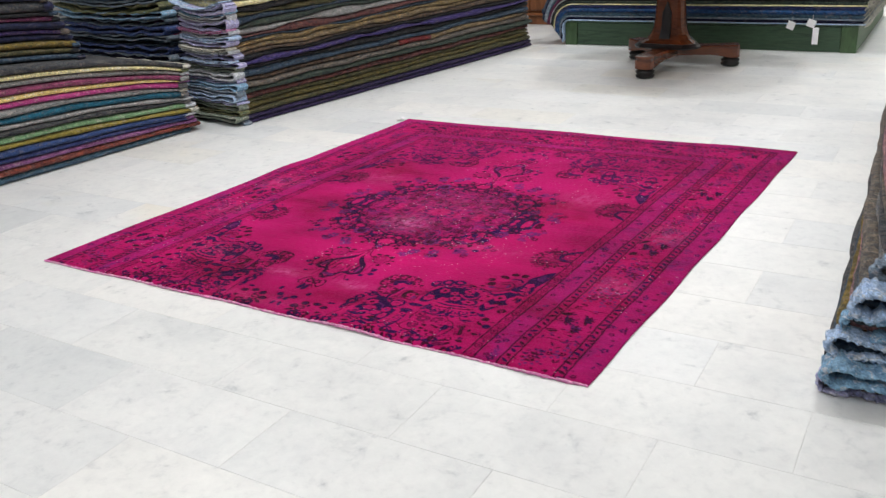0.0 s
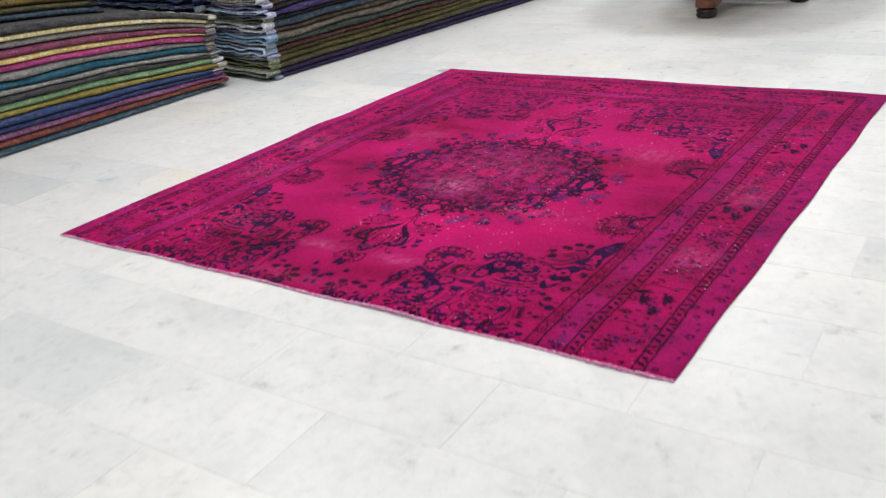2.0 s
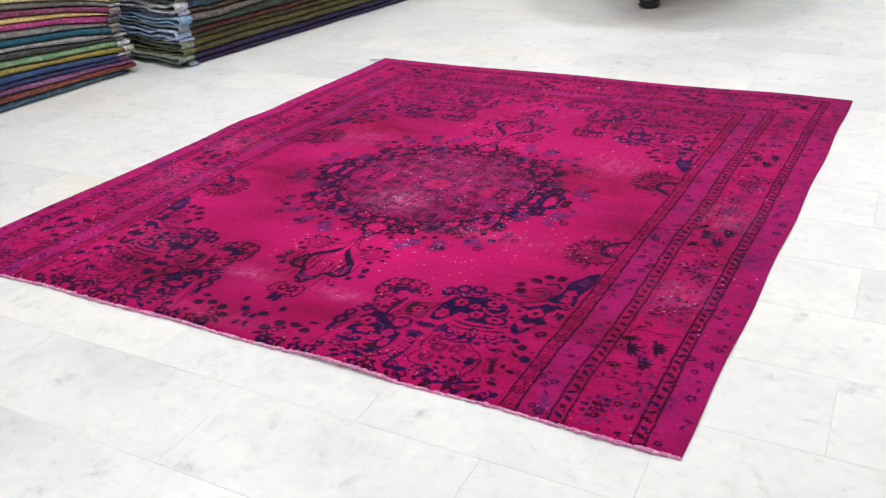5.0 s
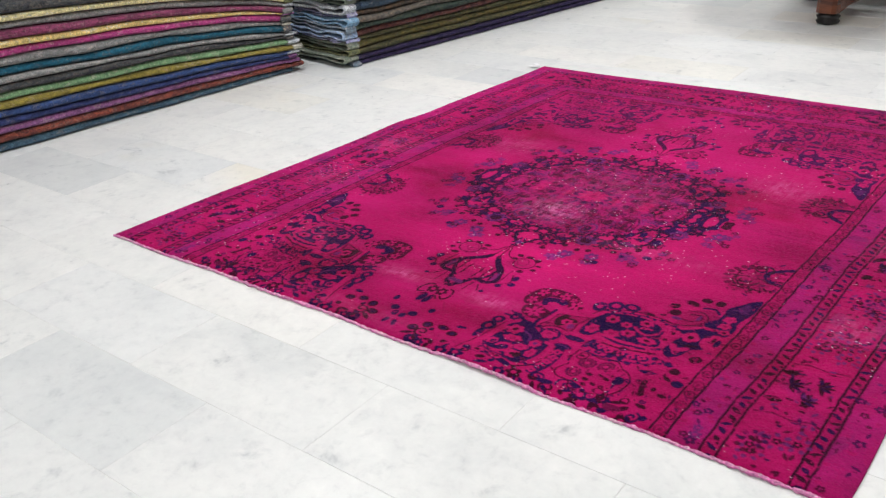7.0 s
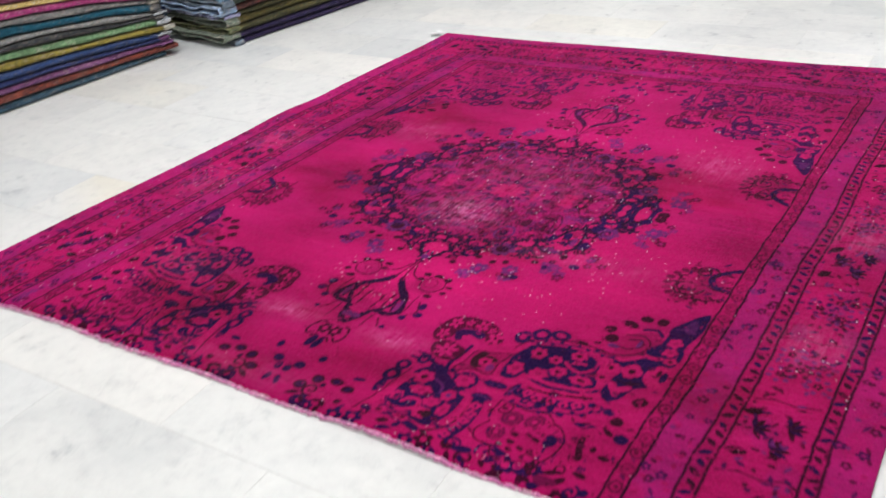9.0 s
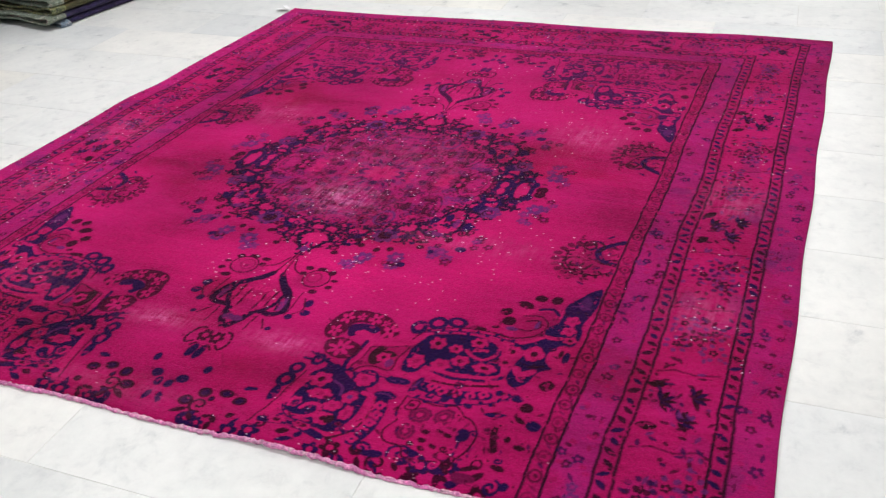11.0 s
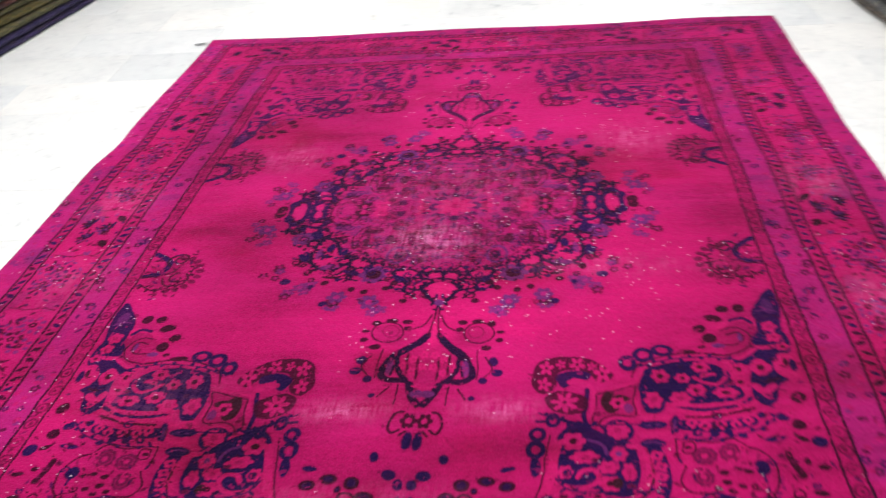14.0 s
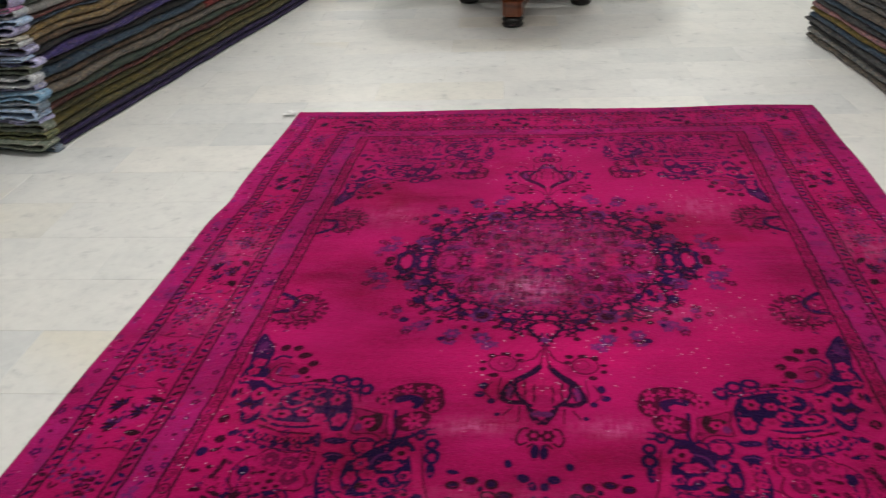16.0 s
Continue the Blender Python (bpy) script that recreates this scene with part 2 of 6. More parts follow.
# ---- piles of folded rugs ----
CLOTH = {}
PALETTE = {
    "slate blue": ((0.06, 0.1, 0.15), (0.03, 0.05, 0.08)), "brick red": ((0.2, 0.05, 0.04), (0.1, 0.035, 0.04)), "mauve": ((0.19, 0.07, 0.2), (0.1, 0.04, 0.11)),
    "denim blue": ((0.0517, 0.092, 0.265), (0.0345, 0.0517, 0.138)), "navy": ((0.025, 0.03, 0.08), (0.012, 0.014, 0.03)), "olive gold": ((0.203, 0.15, 0.0375), (0.105, 0.075, 0.0225)),
    "dark grey": ((0.085, 0.09, 0.095), (0.04, 0.042, 0.048)), "grey": ((0.21, 0.215, 0.21), (0.13, 0.13, 0.13)),
    "teal": ((0.015, 0.11, 0.15), (0.01, 0.06, 0.085)), "magenta": ((0.42, 0.04, 0.2), (0.24, 0.03, 0.13)), "yellow": ((0.62, 0.43, 0.11), (0.4, 0.27, 0.08)),
    "plum": ((0.16, 0.04, 0.1), (0.07, 0.025, 0.05)), "pale yellow": ((0.55, 0.5, 0.24), (0.38, 0.34, 0.17)), "violet": ((0.075, 0.045, 0.16), (0.035, 0.025, 0.08)),
    "olive": ((0.105, 0.098, 0.045), (0.05, 0.048, 0.026)), "brown": ((0.125, 0.085, 0.06), (0.0375, 0.0338, 0.03)), "rust": ((0.176, 0.08, 0.064), (0.08, 0.048, 0.048)),
    "gold": ((0.26, 0.19, 0.085), (0.13, 0.09, 0.045)), "charcoal": ((0.035, 0.037, 0.042), (0.016, 0.017, 0.02)), "dusty pink": ((0.36, 0.19, 0.2), (0.22, 0.12, 0.14)),
    "grey blue": ((0.24, 0.31, 0.38), (0.15, 0.19, 0.25)), "royal blue": ((0.03, 0.09, 0.24), (0.018, 0.05, 0.12)), "light blue": ((0.466, 0.621, 0.85), (0.31, 0.42, 0.621)),
    "lavender": ((0.568, 0.553, 0.822), (0.374, 0.374, 0.598)), "pale grey": ((0.628, 0.658, 0.688), (0.419, 0.448, 0.493)), "cream": ((0.625, 0.6, 0.5), (0.413, 0.4, 0.35)),
    "moss": ((0.22, 0.24, 0.12), (0.13, 0.14, 0.08)), "red": ((0.2, 0.03, 0.032), (0.12, 0.025, 0.028)), "taupe": ((0.17, 0.15, 0.13), (0.09, 0.08, 0.07)), "pink": ((0.605, 0.242, 0.44), (0.44, 0.176, 0.352)),
    "steel blue": ((0.085, 0.16, 0.225), (0.045, 0.085, 0.13)), "terracotta": ((0.3, 0.085, 0.062), (0.16, 0.05, 0.05)), "orchid": ((0.33, 0.13, 0.3), (0.18, 0.07, 0.18)), "indigo": ((0.05, 0.065, 0.2), (0.025, 0.035, 0.1)),
    "cobalt": ((0.045, 0.085, 0.23), (0.03, 0.05, 0.13)), "mustard": ((0.34, 0.27, 0.06), (0.2, 0.16, 0.04)), "mint green": ((0.26, 0.45, 0.24), (0.17, 0.3, 0.16)), "mid grey": ((0.3, 0.305, 0.3), (0.2, 0.2, 0.2)),
    "petrol": ((0.02, 0.13, 0.2), (0.012, 0.075, 0.12)), "fuchsia": ((0.52, 0.07, 0.26), (0.34, 0.05, 0.18)), "corn yellow": ((0.9, 0.68, 0.26), (0.68, 0.5, 0.2)), "raspberry": ((0.3, 0.065, 0.15), (0.16, 0.04, 0.08)),
    "straw yellow": ((0.88, 0.8, 0.42), (0.66, 0.6, 0.32)), "rose brown": ((0.17, 0.062, 0.06), (0.075, 0.04, 0.04)), "slate green": ((0.06, 0.085, 0.07), (0.03, 0.042, 0.036)), "deep violet": ((0.062, 0.045, 0.19), (0.03, 0.024, 0.09)), "dark violet": ((0.042, 0.03, 0.1), (0.02, 0.016, 0.05)), "dark olive": ((0.125, 0.108, 0.036), (0.075, 0.06, 0.02)),
    "tan": ((0.27, 0.2, 0.11), (0.14, 0.1, 0.055)), "grey green": ((0.27, 0.31, 0.25), (0.16, 0.19, 0.15)),
    "sky blue": ((0.3, 0.504, 0.696), (0.168, 0.324, 0.504)),
}


EVEN_DYES = ("steel blue", "orchid", "indigo", "cobalt", "mustard", "mint green", "mid grey", "petrol", "fuchsia", "corn yellow", "raspberry", "straw yellow", "pale grey", "lavender", "light blue", "sky blue", "pink", "grey blue", "grey green", "cream", "royal blue")


def cloth(colour):
    if colour not in CLOTH:
        a, b = PALETTE[colour]
        CLOTH[colour] = pile_cloth(colour.replace(" ", "_") + "_wool", a, b, 0.5, 0.2 if colour in EVEN_DYES else 0.85)
    return CLOTH[colour]


def strip(name, rows, material, parent, closed=True, caps=True):
    """A skin through rows of points, with flat ends."""
    n = len(rows[0])
    verts = [p for row in rows for p in row]
    faces = []
    for a in range(len(rows) - 1):
        for k in range(n if closed else n - 1):
            faces.append((a * n + k, a * n + (k + 1) % n, (a + 1) * n + (k + 1) % n, (a + 1) * n + k))
    if caps:
        faces.append(tuple(reversed(range(n))))
        faces.append(tuple(range((len(rows) - 1) * n, len(rows) * n)))
    ob = mesh_object(name, verts, faces, material)
    ob.parent = parent
    return ob


def rug_pile(base, along, inward, length, depth, heights, colours, ends, group, where, seed, lean=None, setback=None, steps=44, end_out=0.03, wave=0.012, sag=0.0, shag=1.0, span=1, rumple=1.0, full=(0.68, 0.9), loop=0.0, patches=()):
    """A pile of rugs folded in half, folds to the front. along, inward: unit vectors on the floor. heights(s): the height of bottom and top of the
    whole pile at s metres from the end that shows. ends: the colours of the cut ends."""
    along, inward = Vector((*along, 0)).normalized(), Vector((*inward, 0)).normalized()
    n = len(colours)
    share = [0.75 + 0.5 * random.random() for _ in range(n)]
    cuts = [sum(share[:k]) / sum(share) for k in range(n + 1)]
    gap = 0.0024
    for k, colour in enumerate(colours):
        thing = empty("folded_rug")
        tagged(thing, f"{colour} wool rug folded, {where}", "rug", group)
        out = random.uniform(-0.016, 0.016)
        start = (setback(cuts[k]) if setback else 0.0) + random.uniform(-0.012, 0.045)
        stop = length - random.uniform(0, 0.06)

        def level(j, s):
            z0, z1 = heights(s)
            w = wave * math.sin(math.pi * cuts[j]) if 0 < j else 0.0
            return z0 + (z1 - z0) * cuts[j] + w * (n1(s * 2.3, seed + 0.11 * j) + 0.6 * n1(s * 6.0, seed + 0.17 * j))

        def section(s, inset=0.0, slit=False):
            lo, hi = level(k, s) + gap + inset, level(k + 1, s) - gap - inset
            mid, half = (lo + hi) / 2, max(0.003, (hi - lo) / 2)
            front = out + (lean(cuts[k], s) if lean else 0.0) + 0.012 * n1(s * 3.1, seed + k) + 0.005 * n1(s * 13.0, seed + 2 * k)
            pts = []
            for j in range(9):
                a = -math.pi / 2 + math.pi * j / 8
                pts.append((front + half * 1.35 * (1 - math.cos(a)) + inset, mid + half * math.sin(a)))
            if not slit:
                pts = [(depth, lo)] + [(front + 0.5 * depth, lo)] + pts + [(front + 0.5 * depth, hi)] + [(depth, hi)]
            return pts, front, mid, half

        def place(d, s, z):
            p = Vector((*base, 0)) + along * s + inward * d
            return (p.x, p.y, z)

        ss = [start + (stop - start) * (j / steps) ** 1.25 for j in range(steps + 1)]
        strip("fold", [[place(d, s, z) for d, z in section(s)[0]] for s in ss], cloth(colour), thing)
        for layer, s0, s1, dye in patches:
            if layer == k:
                rows = []
                for j in range(9):
                    s = s0 + (s1 - s0) * j / 8
                    arc = section(s)[0][2:11]
                    rows.append([place(d - 0.004, s, z) for d, z in arc] + [place(d + 0.003, s, z) for d, z in reversed(arc)])
                strip("patch", rows, cloth(dye), thing)["label"] = f"{dye} patch sewn into the rug"
        # the cut end: two limp layers of cloth round a dark slit
        colour_end = ends[(k // span) % len(ends)]
        if k % span:
            continue
        pts, front, mid, half = section(start)
        m, bow = (90 if shag < 1.2 else 260), random.uniform(0.25, 0.5)
        if span > 1:
            lo, hi = level(k, start) + gap, level(min(n, k + span), start) - gap
            mid, half = (lo + hi) / 2, (hi - lo) / 2
        thick = half * (random.uniform(0.5, 0.7) if span == 1 else random.uniform(*full))
        nose = half * random.uniform(1.0, 2.2)
        droop = sag * (0.2 + 5.0 * min(cuts[k], 0.7) ** 3)
        line = []
        for j in range(m + 1):
            u = j / m
            if u < 0.4:
                d, zz = depth - (depth - front - nose) * (u / 0.4), -1.0
            elif u > 0.6:
                d, zz = front + nose + (depth - front - nose) * ((u - 0.6) / 0.4), 1.0
            else:
                a = -math.pi / 2 + math.pi * (u - 0.4) / 0.2
                d, zz = front + nose - nose * math.cos(a) - 0.006, math.sin(a)
            share_d = min(1.0, max(0.0, (d - front) / max(0.05, depth - front)))
            open_loop = 1 + loop * math.exp(-((d - front - 0.03) / 0.03) ** 2) - 0.35 * loop * min(1.0, max(0.0, (d - front - 0.06) / 0.1))
            z = mid + zz * (half - thick * 0.5) * (1 + 0.25 * bow) * open_loop - droop * math.sin(math.pi * share_d)
            z += rumple * half * (0.55 * n1(d * 7, seed + k * 0.23) + 0.3 * n1(d * 15, seed + k * 2.3 + zz))
            line.append((d, max(thick * 0.6 + 0.001, z)))
        reach = end_out * (0.35 if k == 0 else random.uniform(0.5, 1.3))
        rows = []
        for s, puff in ((start + 0.03, 1.0), (start - reach * 0.5, 1.05), (start - reach + 0.008, 1.1), (start - reach, 0.55)):
            outer, inner = [], []
            for j, (d, z) in enumerate(line):
                a, b = line[max(0, j - 1)], line[min(m, j + 1)]
                tx, tz = b[0] - a[0], b[1] - a[1]
                l = math.hypot(tx, tz) or 1.0
                fuzz = shag * (0.005 * n1(d * 75 + z * 60, seed + k + s * 31) + 0.003 * n1(d * 170, seed + k + s * 57))
                h = thick * 0.5 * puff + fuzz
                slip = 0.012 * n1(d * 14, seed + k * 0.7) + 0.004 * n1(d * 60, seed + k) if s < start else 0.0
                outer.append(place(d + tz / l * -h, s + slip, max(0.001, z + tx / l * h)))
                inner.append(place(d - tz / l * -h, s + slip, max(0.001, z - tx / l * h)))
            rows.append(outer + list(reversed(inner)))
        w = len(rows[0])
        verts = [p for row in rows for p in row]
        faces = [(r * w + j, r * w + (j + 1) % w, (r + 1) * w + (j + 1) % w, (r + 1) * w + j) for r in range(3) for j in range(w)]
        faces += [(3 * w + j, 3 * w + j + 1, 3 * w + w - 2 - j, 3 * w + w - 1 - j) for j in range(m)]
        end = mesh_object("cut_end", verts, faces, cloth(colour_end))
        end.parent = thing
        end["label"] = f"limp {colour_end} cut end"


def bulge(z0, z1, reach):
    return lambda s: (0.0, z0 + (z1 - z0) * (1 - math.exp(-max(0.0, s) / reach)))


A_HEIGHT = bulge(0.43, 0.655, 0.75)
rug_pile((-1.03, 1.915), (-0.1, -1), (-1, 0.1), 3.4, 0.75, A_HEIGHT,
         ["steel blue", "terracotta", "orchid", "indigo", "cobalt", "mustard", "mint green", "dark grey", "mid grey", "petrol", "mid grey", "fuchsia", "corn yellow", "raspberry", "mid grey", "straw yellow", "dark grey"],
         ["steel blue", "terracotta", "orchid", "mauve", "pale grey", "cream", "pale grey", "grey", "pale grey", "grey", "cream", "grey", "orchid", "mid grey", "pale grey", "moss", "cream"], "rugs in the low pile", "in a low pile on marble", 1.0, end_out=0.045, rumple=0.7)
rug_pile((-1.23, 1.36), (-0.1, -1), (-1, 0.1), 2.9, 0.6, lambda s: (A_HEIGHT(s + 0.55)[1] + 0.004, A_HEIGHT(s + 0.55)[1] + 0.75),
         ["slate blue", "olive", "olive gold", "navy", "violet", "navy", "plum", "charcoal", "dark grey", "navy", "plum", "charcoal", "navy", "plum", "taupe", "navy", "charcoal", "plum", "navy", "slate blue"],
         ["navy", "charcoal", "slate blue", "navy", "taupe"], "rugs on the low pile", "stacked on a low pile", 2.0, setback=lambda c: 0.03 + 0.3 * c)
rug_pile((-0.81, 2.135), (0.54, 3.29), (-1, 0.164), 3.34, 0.52, lambda s: (0.0, 1.17 + 0.02 * s),
         ["dark violet", "dark violet", "olive", "dark olive", "olive", "rose brown", "slate green", "taupe", "brown", "slate blue", "charcoal", "deep violet", "charcoal", "brown", "tan", "gold", "slate blue", "rose brown", "mid grey", "slate green", "slate blue", "olive", "charcoal", "straw yellow", "taupe", "red", "slate blue", "charcoal", "olive", "navy", "brown", "charcoal", "mauve", "slate blue", "yellow", "charcoal"],
         ["grey blue", "grey green", "moss", "grey green", "lavender", "light blue", "grey blue", "sky blue", "lavender", "pale grey", "grey green", "lavender", "light blue", "lavender", "pale grey", "cream", "lavender", "light blue", "pale grey", "pink", "lavender", "pale grey", "sky blue", "lavender", "light blue", "lavender", "pale grey", "lavender", "light blue", "lavender"], "rugs in the long pile", "in a long tall pile", 3.0,
         setback=lambda c: 0.0 if c < 0.68 else 0.2, end_out=0.058, wave=0.026, sag=0.03, rumple=1.5, shag=1.15, loop=0.5, patches=((8, 1.56, 1.92, "red"), (8, 1.93, 3.2, "tan")))
rug_pile((-1.64, 2.42), (0.1, 1), (-1, 0.1), 1.2, 1.3, lambda s: (0.0, 1.15),
         ["navy", "slate blue", "charcoal", "violet", "navy", "slate blue", "dark grey", "navy", "grey blue", "slate blue", "plum", "navy", "mauve", "slate blue", "charcoal", "navy", "violet", "brick red", "navy", "plum", "navy", "charcoal", "slate blue"],
         ["slate blue", "denim blue", "grey blue", "slate blue", "grey blue", "denim blue", "slate blue", "grey blue", "denim blue", "slate blue", "grey blue", "denim blue", "grey blue", "sky blue", "moss", "grey blue", "denim blue", "light blue", "orchid", "pink", "orchid", "denim blue", "lavender"], "rugs in the far pile", "in a shaded back pile", 4.0, end_out=0.09, sag=0.03, steps=16, rumple=1.4)
# tall pile in dark colours, added to cover the bright wall behind the others
rug_pile((-1.75, 3.72), (0.1, 1), (-1, 0.1), 1.6, 2.1, lambda s: (0.0, 1.7),
         ["plum", "charcoal", "navy", "plum", "charcoal", "brick red", "charcoal", "navy", "plum", "charcoal", "navy", "charcoal", "plum", "navy", "charcoal", "plum", "charcoal", "navy", "plum", "charcoal", "navy", "plum"],
         ["plum", "charcoal", "navy"], "rugs against the wall", "in an added pile masking the wall", 6.0, end_out=0.04, steps=16)
rug_pile((2.965, 0.255), (-0.105, 3.65), (1, 0.03), 3.64, 0.8, lambda s: (0.0, 0.95),
         ["taupe", "grey", "charcoal", "dark grey", "slate blue", "olive gold", "dusty pink", "dark grey", "slate blue", "taupe", "grey", "dark grey", "taupe", "dusty pink", "charcoal", "slate blue", "gold", "magenta", "navy", "olive", "brown", "slate blue", "mauve", "charcoal", "dark grey", "gold", "violet", "grey", "navy", "rust", "charcoal", "olive"],
         ["lavender", "sky blue", "light blue", "sky blue", "light blue", "grey blue", "light blue", "sky blue", "pale yellow", "lavender", "pink", "pink", "lavender"], "rugs in the side pile", "in a pile beside the pink rug", 5.0,
         lean=lambda c, s: 0.55 * max(0.0, c - 0.13) * math.exp(-max(0.0, s) / 0.9), setback=lambda c: 0.55 * max(0, c - 0.14), end_out=0.06, wave=0.015, shag=2.4, span=2, full=(0.42, 0.56), loop=0.45)

# ---- the overdyed rug ----
RUG_W, RUG_L, RUG_MID = 2.4, 2.6, 1.11
FIELD, NAVY, MAROON = (0.385, 0.005, 0.096), (0.015, 0.0035, 0.054), (0.036, 0.0016, 0.014)
PURPLE, LILAC, PINK, ROSE = (0.33, 0.0105, 0.14), (0.125, 0.017, 0.125), (0.44, 0.007, 0.105), (0.3, 0.0045, 0.075)
INK, SEPIA, WINE = (0.011, 0.0025, 0.024), (0.032, 0.006, 0.014), (0.13, 0.0035, 0.045)
CELL = 0.002


class Canvas:
    """A drawing of the knotted pattern, in metres from one corner."""

    def __init__(self, width, height, ground):
        self.nx, self.ny = int(width / CELL) + 1, int(height / CELL) + 1
        self.rgb = np.empty((self.ny, self.nx, 3))
        self.rgb[:] = ground

    def window(self, x, y, r):
        i0, i1 = max(0, int((x - r) / CELL)), min(self.nx, int((x + r) / CELL) + 2)
        j0, j1 = max(0, int((y - r) / CELL)), min(self.ny, int((y + r) / CELL) + 2)
        if i0 >= i1 or j0 >= j1:
            return None
        xx, yy = np.meshgrid(np.arange(i0, i1) * CELL - x, np.arange(j0, j1) * CELL - y)
        return (slice(j0, j1), slice(i0, i1)), xx, yy

    def fill(self, where, inside, colour, strength=1.0):
        a = np.clip(inside / CELL + 0.5, 0, 1)[..., None] * strength
        self.rgb[where] = self.rgb[where] * (1 - a) + np.array(colour) * a

    def oval(self, x, y, a, b, turn, colour, line=0.0, strength=1.0):
        w = self.window(x, y, max(a, b) + line + 0.006)
        if w is None:
            return
        where, xx, yy = w
        c, s = math.cos(turn), math.sin(turn)
        u, v = (c * xx + s * yy) / a, (-s * xx + c * yy) / b
        d = (np.sqrt(u * u + v * v) - 1) * min(a, b)
        self.fill(where, line / 2 - np.abs(d) if line else -d, colour, strength)

    def blossom(self, x, y, r, petals, colour, heart, turn=0.0, depth=0.35, strength=1.0):
        w = self.window(x, y, r * 1.5)
        if w is None:
            return
        where, xx, yy = w
        rr, aa = np.hypot(xx, yy), np.arctan2(yy, xx) + turn
        self.fill(where, r * (1 - depth + depth * np.abs(np.cos(aa * petals / 2))) - rr, colour, strength)
        self.fill(where, r * 0.34 - rr, heart, strength)

    def leaf(self, x, y, length, wide, turn, colour, strength=1.0):
        w = self.window(x, y, length)
        if w is None:
            return
        where, xx, yy = w
        c, s = math.cos(turn), math.sin(turn)
        u, v = (c * xx + s * yy) / length, -s * xx + c * yy
        body = wide * np.clip(np.sin(np.pi * np.clip(u + 0.5, 0, 1)), 0, 1) ** 0.8
        self.fill(where, np.where(np.abs(u) < 0.5, body / 2 - np.abs(v), -1), colour, strength)

    def stroke(self, points, wide, colour, strength=1.0):
        for (x0, y0), (x1, y1) in zip(points, points[1:]):
            w = self.window((x0 + x1) / 2, (y0 + y1) / 2, math.hypot(x1 - x0, y1 - y0) / 2 + wide)
            if w is None:
                continue
            where, xx, yy = w
            dx, dy = x1 - x0, y1 - y0
            t = np.clip((xx * dx + yy * dy) / (dx * dx + dy * dy + 1e-12) + 0.5, 0, 1) - 0.5
            self.fill(where, wide / 2 - np.hypot(xx - t * dx, yy - t * dy), colour, strength)

    def curl(self, x, y, r, turn, turns, wide, colour, hand=1, strength=1.0):
        pts = []
        for k in range(int(18 * turns) + 1):
            a = 2 * math.pi * k / 18
            rr = r * (1 - 0.8 * k / (18 * turns))
            pts.append((x + rr * math.cos(turn + hand * a), y + rr * math.sin(turn + hand * a)))
        self.stroke(pts, wide, colour, strength)

    def flower(self, x, y, a, b, petals, colour, heart, turn=0.0, depth=0.3, middle=0.34):
        """A blossom of unequal width and height with a heart of its own colour."""
        w = self.window(x, y, max(a, b) * 1.2)
        if w is None:
            return
        where, xx, yy = w
        rr, aa = np.hypot(xx / a, yy / b), np.arctan2(yy / b, xx / a) + turn
        self.fill(where, (1 - depth + depth * np.abs(np.cos(aa * petals / 2)) - rr) * min(a, b), colour)
        self.fill(where, (middle - rr) * min(a, b), heart)

    def vine(self, points, wide, colour, rnd, size=1.0):
        """A stem with small uneven leaves to both sides."""
        path = self.smooth(points)
        self.stroke(path, wide * 0.75, colour)
        side, run = 1, 0.0
        for (x0, y0), (x1, y1) in zip(path, path[1:]):
            run += math.hypot(x1 - x0, y1 - y0)
            if run > 0.009:
                run, side = 0.0, -side
                a = math.atan2(y1 - y0, x1 - x0) + side * rnd.uniform(0.7, 1.5)
                l = size * rnd.uniform(0.013, 0.024)
                self.leaf(x1 + 0.4 * l * math.cos(a), y1 + 0.4 * l * math.sin(a), l, rnd.uniform(0.007, 0.011), a, colour)

    @staticmethod
    def smooth(points, closed=False, n=4):
        """A soft curve through the points."""
        k = len(points)
        if k < 3:
            return points
        at = (lambda j: points[j % k]) if closed else (lambda j: points[min(k - 1, max(0, j))])
        curve = []
        for j in range(k if closed else k - 1):
            p, q, r, s = (np.array(at(j + d)) for d in (-1, 0, 1, 2))
            for i in range(n):
                t = i / n
                curve.append(tuple(q + 0.5 * t * (r - p) + t * t * (p - 2.5 * q + 2 * r - 0.5 * s) + t ** 3 * (1.5 * (q - r) + 0.5 * (s - p))))
        return curve if closed else curve + [points[-1]]

    def shape(self, points, colour, strength=1.0):
        """A filled form with a soft closed outline."""
        pts = self.smooth(points, True)
        xs, ys = [p[0] for p in pts], [p[1] for p in pts]
        x, y = (min(xs) + max(xs)) / 2, (min(ys) + max(ys)) / 2
        w = self.window(x, y, max(max(xs) - min(xs), max(ys) - min(ys)) / 2 + 0.01)
        if w is None:
            return
        where, xx, yy = w
        odd, near = np.zeros(xx.shape, dtype=bool), np.full(xx.shape, 9.0)
        for (x0, y0), (x1, y1) in zip(pts, pts[1:] + pts[:1]):
            dx, dy, ex, ey = x1 - x0, y1 - y0, xx - (x0 - x), yy - (y0 - y)
            odd ^= ((ey >= 0) != (ey - dy >= 0)) & (ex < dx * ey / (dy if abs(dy) > 1e-9 else 1e-9))
            t = np.clip((ex * dx + ey * dy) / (dx * dx + dy * dy + 1e-12), 0, 1)
            near = np.minimum(near, np.hypot(ex - t * dx, ey - t * dy))
        self.fill(where, np.where(odd, near, -near), colour, strength)

